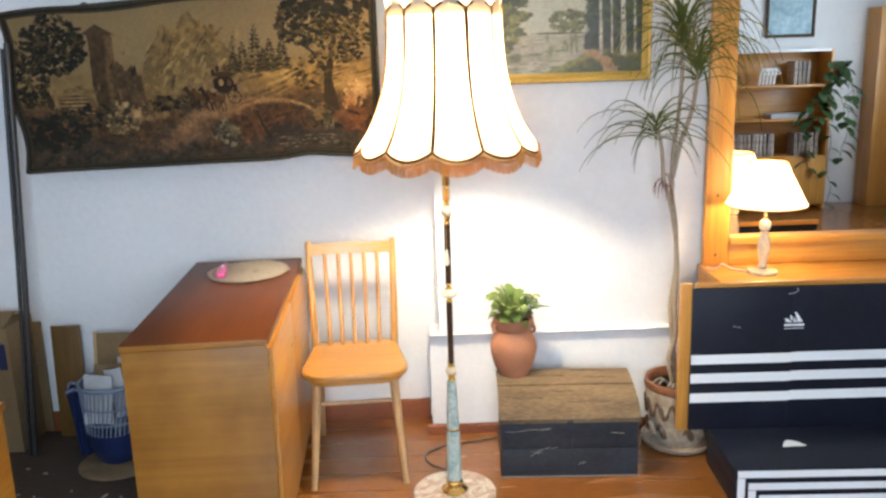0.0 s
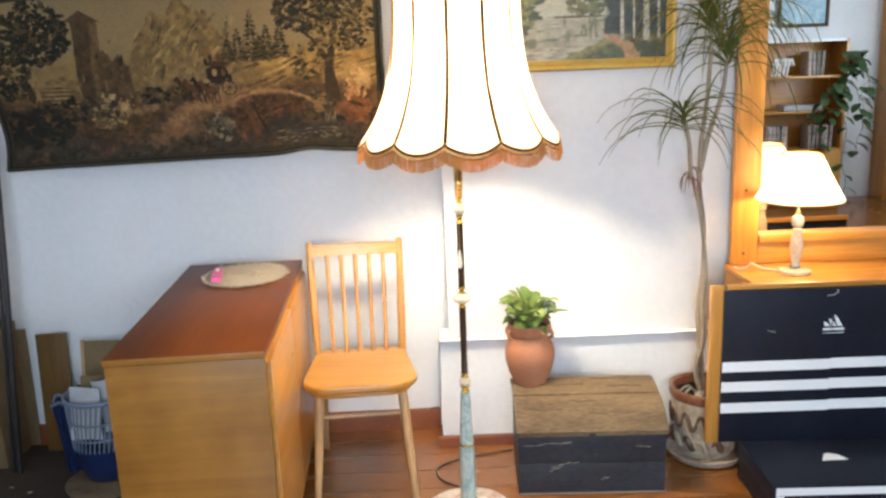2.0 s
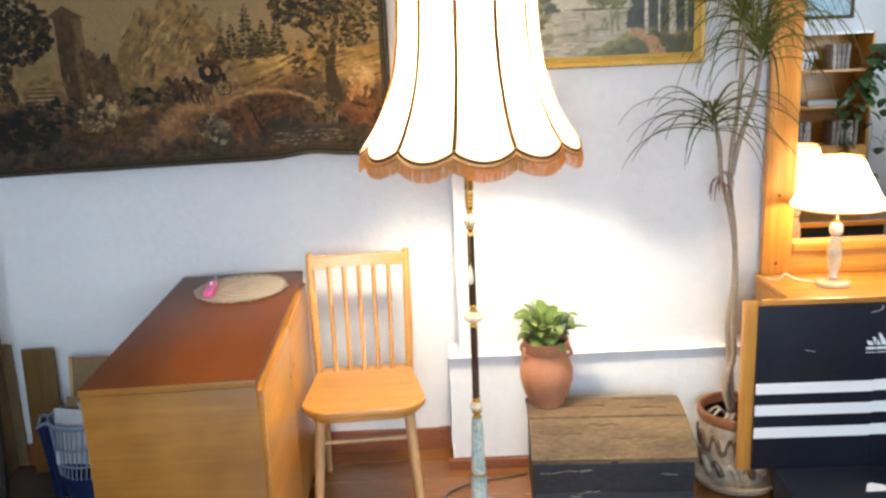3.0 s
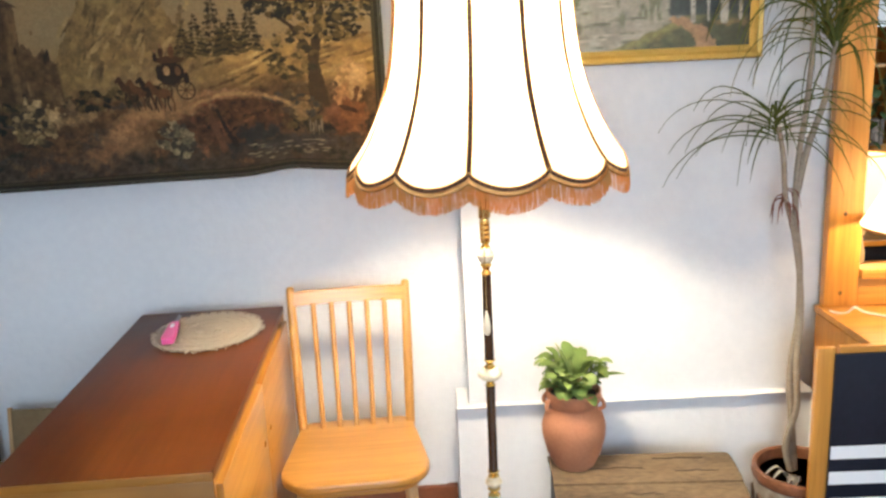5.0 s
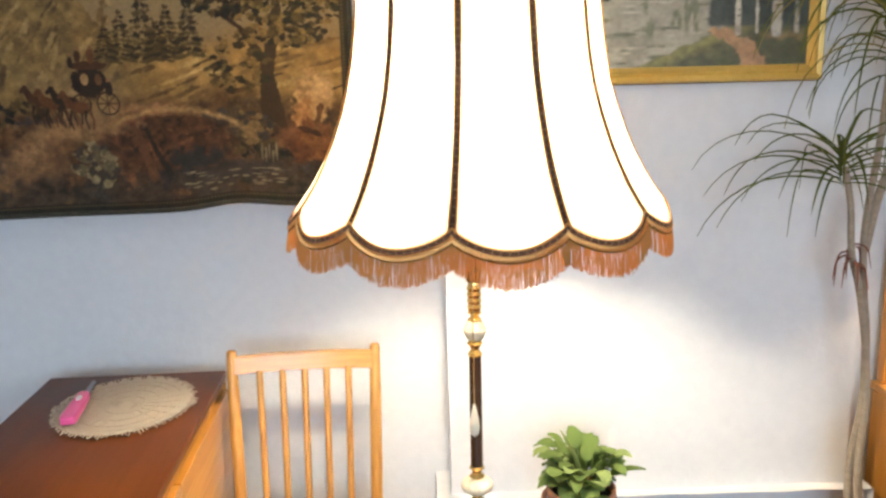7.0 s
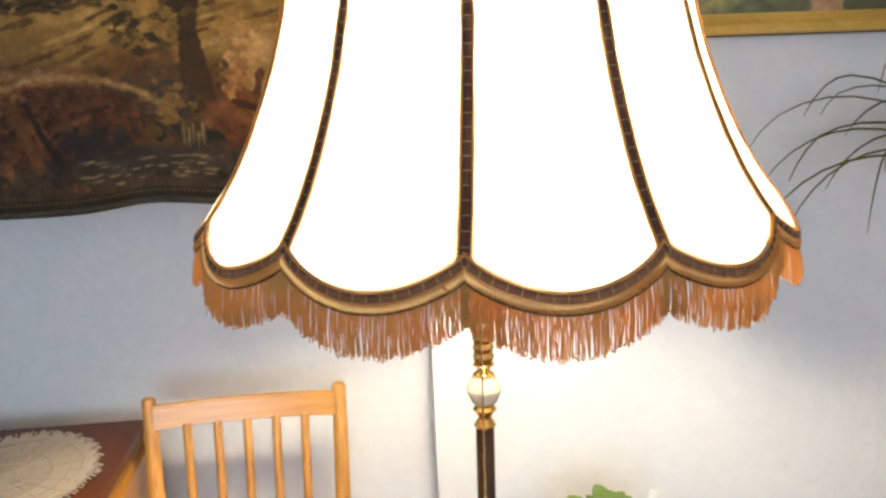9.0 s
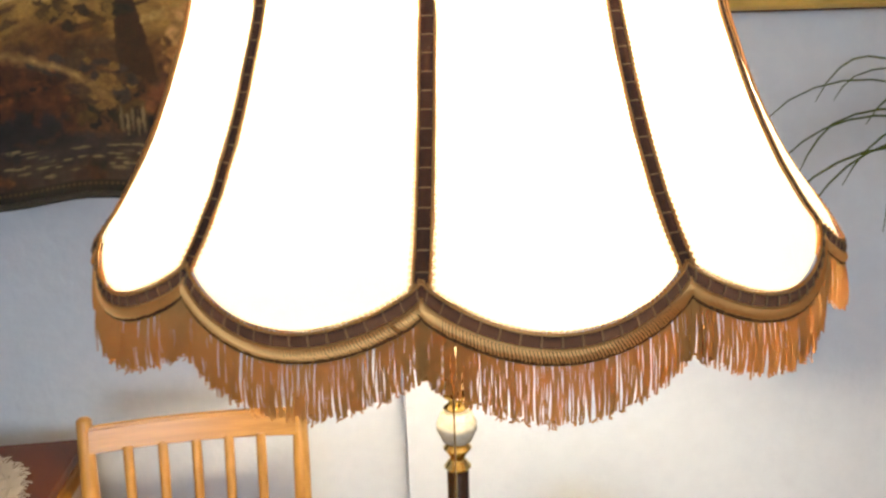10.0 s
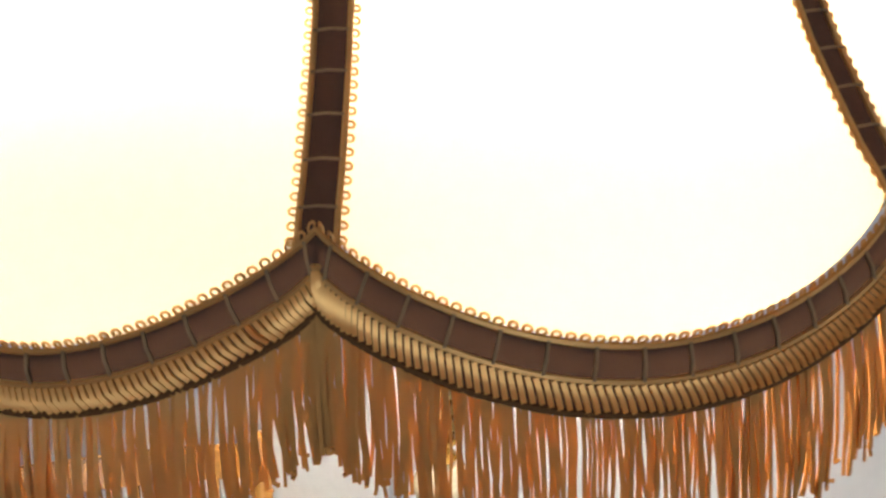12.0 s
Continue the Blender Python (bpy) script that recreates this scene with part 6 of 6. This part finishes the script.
tagged(mesh_ob("lamp_cable", tube(smooth_line([(2.07, 3.78, 0.659), (2.02, 3.82, 0.662), (1.97, 3.79, 0.690), (1.955, 3.80, 0.672), (1.94, 3.83, 0.660), (1.93, 3.86, 0.659)], 8), 0.0035, 7), CABLE), "white cable of the table lamp", "cable")

# ---- mirror ----
mirror = thing("wall_mirror", pose(1.928, 3.935, 0.6565, 0, 0, 0), "large mirror in a broad honey pine frame", "mirror")
MW, MH = 1.35, 1.35
part("frame_stile", box((0.106, 0.034, MH), (0.053, -0.017, MH / 2), 0.003), PINE, mirror, "broad pine frame board")
part("frame_stile", box((0.106, 0.034, MH), (MW - 0.053, -0.017, MH / 2), 0.003), PINE, mirror)
part("frame_rail", box((MW - 0.214, 0.033, 0.090), (MW / 2, -0.0165, 0.045), 0.003), PINE_X, mirror)
part("frame_rail", box((MW - 0.214, 0.033, 0.10), (MW / 2, -0.0165, MH - 0.05), 0.003), PINE_X, mirror)
part("ledge", box((MW - 0.214, 0.050, 0.030), (MW / 2, -0.025, 0.106), 0.003), PINE_X, mirror, "narrow pine ledge under the glass")
part("glass", box((MW - 0.216, 0.004, MH - 0.222), (MW / 2, -0.008, 0.121 + (MH - 0.222) / 2), 0), MIRROR, mirror, "clear mirror glass", 0)
part("back", box((MW - 0.26, 0.004, MH - 0.02), (MW / 2, -0.003, MH / 2), 0), BROWNBOARD, mirror)
for x, z in ((0.05, 0.045), (0.05, 0.30), (MW - 0.05, 0.045)):
    part("knot", lathe([(0.007, 0), (0.006, 0.0008), (0.002, 0.001)], 10, m=pose(x, -0.0345, z, 90, 0, 0)), BROWNBOARD, mirror)

# ---- doily and pink knife on the sideboard ----
DOILY = pose(0.060, 3.634, 0.7625, 0, 0, 98)
doily = thing("doily", DOILY, "oval beige crocheted doily with a frilled edge", "doily")
b = bmesh.new()
n_d, rows = 120, []
for r in (0.0, 0.35, 0.7, 0.88, 0.94, 1.0):
    if r == 0:
        rows.append([b.verts.new((0, 0, 0.003))])
        continue
    ring = []
    for k in range(n_d):
        a = 2 * math.pi * k / n_d
        f = r * (1 + (0.03 * math.sin(a * 30) if r > 0.9 else 0))
        z = 0.003 + 0.001 * noise.noise(Vector((math.cos(a) * 3 * r, math.sin(a) * 3 * r, 1))) + (0.003 * (math.sin(a * 30) + 1) if r > 0.9 else 0)
        ring.append(b.verts.new((0.165 * f * math.cos(a), 0.142 * f * math.sin(a), z)))
    rows.append(ring)
for k in range(n_d):
    b.faces.new((rows[0][0], rows[1][k], rows[1][(k + 1) % n_d]))
for lo, hi in zip(rows[1:], rows[2:]):
    for k in range(n_d):
        b.faces.new((lo[k], hi[k], hi[(k + 1) % n_d], lo[(k + 1) % n_d]))
part("cloth", b, LACE, doily, smooth=80)
b = bmesh.new()
for q in (0.30, 0.52, 0.72, 0.86):
    tube([(0.165 * q * math.cos(2 * math.pi * k / 60), 0.142 * q * math.sin(2 * math.pi * k / 60), 0.0048) for k in range(61)], 0.0018, 5, b, caps=False)
for k in range(24):
    a = 2 * math.pi * k / 24
    tube([(0.165 * q * math.cos(a), 0.142 * q * math.sin(a), 0.0045) for q in (0.12, 0.5, 0.9)], 0.0013, 4, b)
part("crochet_rib", b, LACE, doily, "raised crochet rounds")
b = bmesh.new()
rg = random.Random(6)
for k in range(110):
    a = 2 * math.pi * k / 110
    c_, s_ = math.cos(a), math.sin(a)
    p0 = Vector((0.160 * c_, 0.139 * s_, 0.004))
    o = Vector((c_, s_, 0))
    ln = rg.uniform(0.010, 0.020)
    tube([p0, p0 + o * ln * 0.6 + Vector((0, 0, 0.003)), p0 + o * ln + Vector((rg.uniform(-0.004, 0.004), rg.uniform(-0.004, 0.004), 0.0005))], 0.0016, 4, b)
part("frill", b, LACE, doily, "frayed loop edging")

knife = thing("craft_knife", pose(-0.033, 3.600, 0.7685, 0, 0, 99), "pink plastic craft knife lying on the doily", "knife")
part("handle", slab([(-0.085, -0.014), (-0.07, -0.018), (0.0, -0.016), (0.055, -0.014), (0.068, -0.009), (0.068, 0.009), (0.055, 0.014), (0.0, 0.016), (-0.07, 0.018), (-0.085, 0.014)], 0.0035, 0.022, bevel=0.005), PINK, knife, "bright pink handle")
part("blade", slab([(0.066, -0.007), (0.150, -0.006), (0.165, 0.004), (0.066, 0.007)], 0.009, 0.012, bevel=0.0), STEEL, knife, "dark steel blade")
part("slider", box((0.02, 0.010, 0.006), (0.02, 0, 0.0245), 0.002), WHITEPAINT, knife)

# ---- corner behind the sideboard ----
pole = tagged(mesh_ob("leaning_pole", tube([(-0.888, 3.66, 0.004), (-0.862, 3.74, 0.8), (-0.838, 3.815, 1.66)], 0.0125, 12), BLACKMETAL), "thin black pole leaning against the wall", "pole")
pole2 = tagged(mesh_ob("leaning_pole", tube([(-0.916, 3.67, 0.004), (-0.890, 3.75, 0.8), (-0.862, 3.82, 1.64)], 0.008, 10), BLACKMETAL), "thin black pole leaning against the wall", "pole")
board = thing("leaning_board", pose(-0.858, 3.845, 0.004, -4, 0, 0), "brown hardboard sheet leaning against the wall", "board")
part("sheet", box((0.122, 0.012, 0.49), (0.061, 0, 0.245), 0.002), BROWNBOARD, board)
board2 = thing("leaning_board", pose(-0.645, 3.735, 0.004, -10, 0, -2), "brown hardboard sheet with a pale edge leaning behind the basket", "board")
part("sheet", box((0.36, 0.010, 0.48), (0.18, 0, 0.24), 0.002), CARDBOARD, board2)
part("edging", box((0.012, 0.014, 0.485), (-0.006, 0, 0.2425), 0.002), PALE_LEG, board2, "pale wooden edge strip")
panel2 = thing("grey_panel", pose(-0.990, 3.905, 0.004, -1, 0, 0), "narrow greyish board standing by the wall", "board")
part("sheet", box((0.075, 0.012, 0.50), (0.0375, 0, 0.25), 0.002), CARDBOARD, panel2)

carton = thing("cardboard_box", pose(-1.372, 3.70, 0.004), "brown cardboard box with open flaps and a blue mark", "box")
part("body", box((0.42, 0.22, 0.54), (0.21, 0.11, 0.27), 0.004), CARDBOARD, carton)
for sy in (-1, 1):
    b = box((0.40, 0.12, 0.004), (0, 0.06 * -sy, 0), 0)
    b.transform(pose(0.21, 0.0 if sy < 0 else 0.22, 0.546, 16 * -sy, 0, 0))
    part("flap", b, CARDBOARD, carton, smooth=0)
part("blue_mark", slab([(0.372, -0.0015), (0.406, -0.0015), (0.406, 0.0), (0.372, 0.0)], 0.365, 0.475, bevel=0.0), BLUE, carton, "blue printed mark")
stool = thing("side_table", pose(-0.372, 2.16, 0.0), "honey-coloured veneered side table", "table")
part("side", box((0.02, 0.40, 0.68), (-0.010, 0.2, 0.34), 0.003), VENEER_SIDE, stool)
part("top", box((0.46, 0.42, 0.02), (-0.225, 0.2, 0.6905), 0.003), VENEER, stool)
part("side", box((0.02, 0.40, 0.68), (-0.44, 0.2, 0.34), 0.003), VENEER_SIDE, stool)

# thin sheet over the boards: the sideboard's shade, put in as dark colour
tagged(mesh_ob("floor_patch", box((1.9, 0.98, 0.004), (-1.28, 3.40, 0.002), 0.001), SHADE_SHEET), "thin dark sheet standing for the shade on the corner floor", "floor", kind="structure")
# blue basket full of paper
basket = thing("waste_basket", pose(-0.512, 3.60, 0.0162) @ Matrix.Diagonal((0.84, 0.84, 1.24, 1)), "blue plastic basket with a pale mesh wall, full of scrap paper", "basket")
part("bowl", lathe([(0.075, 0.0), (0.100, 0.01), (0.128, 0.06), (0.138, 0.115), (0.134, 0.118), (0.118, 0.06), (0.06, 0.012)], 36), BLUE, basket, "dark blue rounded bottom")
b = bmesh.new()
for k in range(44):
    a = 2 * math.pi * k / 44
    tube([((0.136 + 0.012 * z) * math.cos(a + 0.25 * z), (0.136 + 0.012 * z) * math.sin(a + 0.25 * z), 0.112 + 0.15 * z) for z in (0, 0.5, 1.0)], 0.0035, 5, b)
for z in (0.15, 0.20, 0.262):
    r = 0.137 + 0.012 * (z - 0.112) / 0.15
    tube([(r * math.cos(2 * math.pi * k / 40), r * math.sin(2 * math.pi * k / 40), z) for k in range(41)], 0.003, 5, b, caps=False)
part("mesh_wall", b, BLUE_PALE, basket, "pale blue slatted mesh wall")
part("rim", tube([(0.150 * math.cos(2 * math.pi * k / 40), 0.150 * math.sin(2 * math.pi * k / 40), 0.268) for k in range(41)], 0.006, 8, caps=False), BLUE_PALE, basket)
for k, (x, y, z, sx, sz, rx, ry, rz, mt) in enumerate(((-0.03, -0.10, 0.23, 0.13, 0.16, -8, 4, 6, PAPER), (0.05, -0.06, 0.24, 0.10, 0.17, 5, -10, -15, PAPER), (-0.01, 0.0, 0.24, 0.15, 0.18, 10, 8, 30, CARDBOARD), (0.06, 0.05, 0.25, 0.12, 0.16, -12, -5, -30, PAPER))):
    sheet = grid_mesh("paper_sheet", mt, 8, 8, lambda u, v: ((u - 0.5) * sx, 0.012 * np.sin(3 * u + 2 * v + k), (v - 0.5) * sz))
    sheet.parent = basket
    sheet.matrix_local = pose(x, y, z, rx, ry, rz)
blue_tub = thing("plastic_sack", pose(-0.672, 3.66, 0.004) @ Matrix.Diagonal((0.60, 0.60, 1.05, 1)), "crumpled dark blue plastic sack with a pale rim", "sack")
part("sack", lathe([(0.03, 0.0), (0.042, 0.01), (0.050, 0.09), (0.066, 0.20), (0.082, 0.275), (0.078, 0.278), (0.055, 0.18), (0.02, 0.03)], 28, wave=lambda a: 1 + 0.10 * math.sin(5 * a + 1) + 0.05 * math.sin(11 * a)), BLUE, blue_tub)
part("sack_rim", tube([(0.080 * (1 + 0.10 * math.sin(5 * a + 1)) * math.cos(a), 0.080 * (1 + 0.10 * math.sin(5 * a + 1)) * math.sin(a), 0.279 + 0.01 * math.sin(3 * a)) for a in [2 * math.pi * k / 40 for k in range(41)]], 0.006, 6, caps=False), BLUE_PALE, blue_tub)
tagged(mesh_ob("round_board", lathe([(0.150, 0.0), (0.156, 0.003), (0.156, 0.009), (0.150, 0.011), (0.02, 0.0115)], 40, m=pose(-0.508, 3.575, 0.0042)), OLDWOOD), "pale round wooden board under the basket", "board")
b = bmesh.new()
rg = random.Random(9)
for k in range(18):
    q = pose(rg.uniform(-1.05, -0.30), rg.uniform(3.05, 3.72), 0.0065, rg.uniform(-12, 12), rg.uniform(-12, 12), rg.uniform(0, 180))
    box((rg.uniform(0.006, 0.035), rg.uniform(0.003, 0.010), 0.003), (0, 0, 0), 0.0005, b, q, segs=1)
tagged(mesh_ob("wood_scraps", b, CHIPS), "pale wood chips and paper scraps on the floor", "scraps", kind="stuff")

# ---- what the mirror shows of the rest of the room ----
BX = 3.62
shelf = thing("bookcase", pose(BX, BACK_Y + 0.005, 0.0), "honey pine bookcase with half-filled shelves", "bookcase")
BW, BD, BH = 1.0, 0.30, 1.53
for x in (0.012, BW - 0.012):
    part("side", box((0.024, BD, BH), (x, BD / 2, BH / 2), 0.002), PINE, shelf)
part("back", box((BW - 0.05, 0.008, BH - 0.03), (BW / 2, 0.006, BH / 2), 0.001), PINE_X, shelf)
for z in (0.05, 0.51, 0.87, 1.19, BH - 0.012):
    part("shelf", box((BW - 0.05, BD - 0.012, 0.022), (BW / 2, BD / 2 + 0.006, z), 0.002), PINE_X if z < 1.5 else WHITEPAINT, shelf)
part("door", box((BW / 2 - 0.03, 0.018, 0.44), (BW * 0.27, BD + 0.01, 0.28), 0.003), PINE, shelf, "pine cupboard door")
part("door", box((BW / 2 - 0.03, 0.018, 0.44), (BW * 0.745, BD + 0.01, 0.28), 0.003), PINE, shelf)
rg = random.Random(31)
one = box((0.03, 0.17, 0.22), (0, 0, 0.11), 0.003)
first = tagged(mesh_ob("book", one, BOOK), "worn book on a shelf", "book", "books in the bookcase")
n_b = 0
for z, x0, x1 in ((0.521, 0.10, 0.50), (1.201, 0.66, 0.80), (0.521, 0.70, 0.90)):
    x = x0
    while x < x1:
        m_ = pose(BX + x, BACK_Y + 0.19, z, 0, rg.uniform(-3, 3), 0)
        if n_b == 0:
            first.matrix_world = m_
        else:
            copy_thing(first, m_)
        n_b += 1
        x += rg.uniform(0.034, 0.042)
tagged(mesh_ob("folded_cloths", box((0.36, 0.2, 0.05), (BX + 0.62, BACK_Y + 0.18, 0.907), 0.012), PAPER), "stack of folded pale cloths", "cloth")
b = bmesh.new()
for k in range(5):
    t0 = BX + 0.34 + 0.035 * k
    tube(smooth_line([(t0, BACK_Y + 0.2, 1.202), (t0 + 0.01, BACK_Y + 0.2, 1.30), (t0 + 0.035, BACK_Y + 0.2, 1.36), (t0 + 0.06, BACK_Y + 0.2, 1.30)], 4), 0.010, 7, b)
tagged(mesh_ob("white_ornament", b, WHITEPAINT), "white looped porcelain ornament on the shelf", "ornament")
picture2 = thing("framed_print", pose(4.30, BACK_Y + 0.02, 1.845), "blue print in a dark frame", "picture")
frame_sides(picture2, -0.24, 0.24, -0.20, 0.20, 0.03, 0.0, -0.02, DARKEDGE)
part("print", box((0.43, 0.004, 0.35), (0, 0.001, 0), 0), PICTURE_BLUE, picture2, smooth=0)
vine = thing("hanging_vine", pose(4.70, BACK_Y + 0.24, 1.38), "trailing dark green vine in a wall pot", "plant")
part("pot", lathe([(0.05, -0.12), (0.06, -0.115), (0.075, 0.0), (0.07, 0.004)], 24), TERRACOTTA, vine)
part("bracket", box((0.04, 0.24, 0.02), (0, -0.12, -0.13), 0.003), DARKEDGE, vine)
for k in range(6):
    rg = random.Random(70 + k)
    b = bmesh.new()
    x, y, z = rg.uniform(-0.05, 0.05), rg.uniform(0, 0.06), 0.0
    pts = [(x, y, z), (x * 2, y + 0.05, z + 0.03)]
    ln = rg.uniform(0.5, 1.35)
    for j in range(1, 9):
        pts.append((x * 2 + rg.uniform(-0.09, 0.05) - 0.03 * j * (k % 2), y + 0.06, z - ln * j / 8))
    line = smooth_line(pts, 3)
    tube(line, 0.0025, 5, b)
    for p in line[3::2]:
        a = rg.uniform(0, 6.28)
        leaf(b, p, Vector((math.cos(a), abs(math.sin(a)) * 0.8, -0.3)), rg.uniform(0.08, 0.16), rg.uniform(0.06, 0.11), 1.0)
    part("trailing_stem", b, DARKLEAF, vine, "trailing leafy stem" if k == 0 else "", 60)
shelf2 = thing("tall_cupboard", pose(5.06, BACK_Y + 0.005, 0.0), "tall pine cupboard side by the wall", "cupboard")
part("body", box((0.22, 0.26, 1.9), (0.11, 0.13, 0.95), 0.004), PINE, shelf2)

# ---- floor boards, last ----
rg = random.Random(2)
PLANK = 0.135
mesh_plank = None
y = BACK_Y
while y < ALCOVE_Y - 0.1:
    if mesh_plank is None:
        ob = part("floor_board", box((ROOM_R - ROOM_L, PLANK - 0.0012, 0.03), (0, 0, -0.015), 0.001, segs=1), FLOORPAINT, floor)
        mesh_plank = ob.data
    else:
        ob = new("floor_board", mesh_plank)
        ob.parent = floor
    ob.matrix_local = pose((ROOM_L + ROOM_R) / 2 + rg.uniform(-0.01, 0.01), y + PLANK / 2, rg.uniform(-0.0008, 0.0))
    y += PLANK
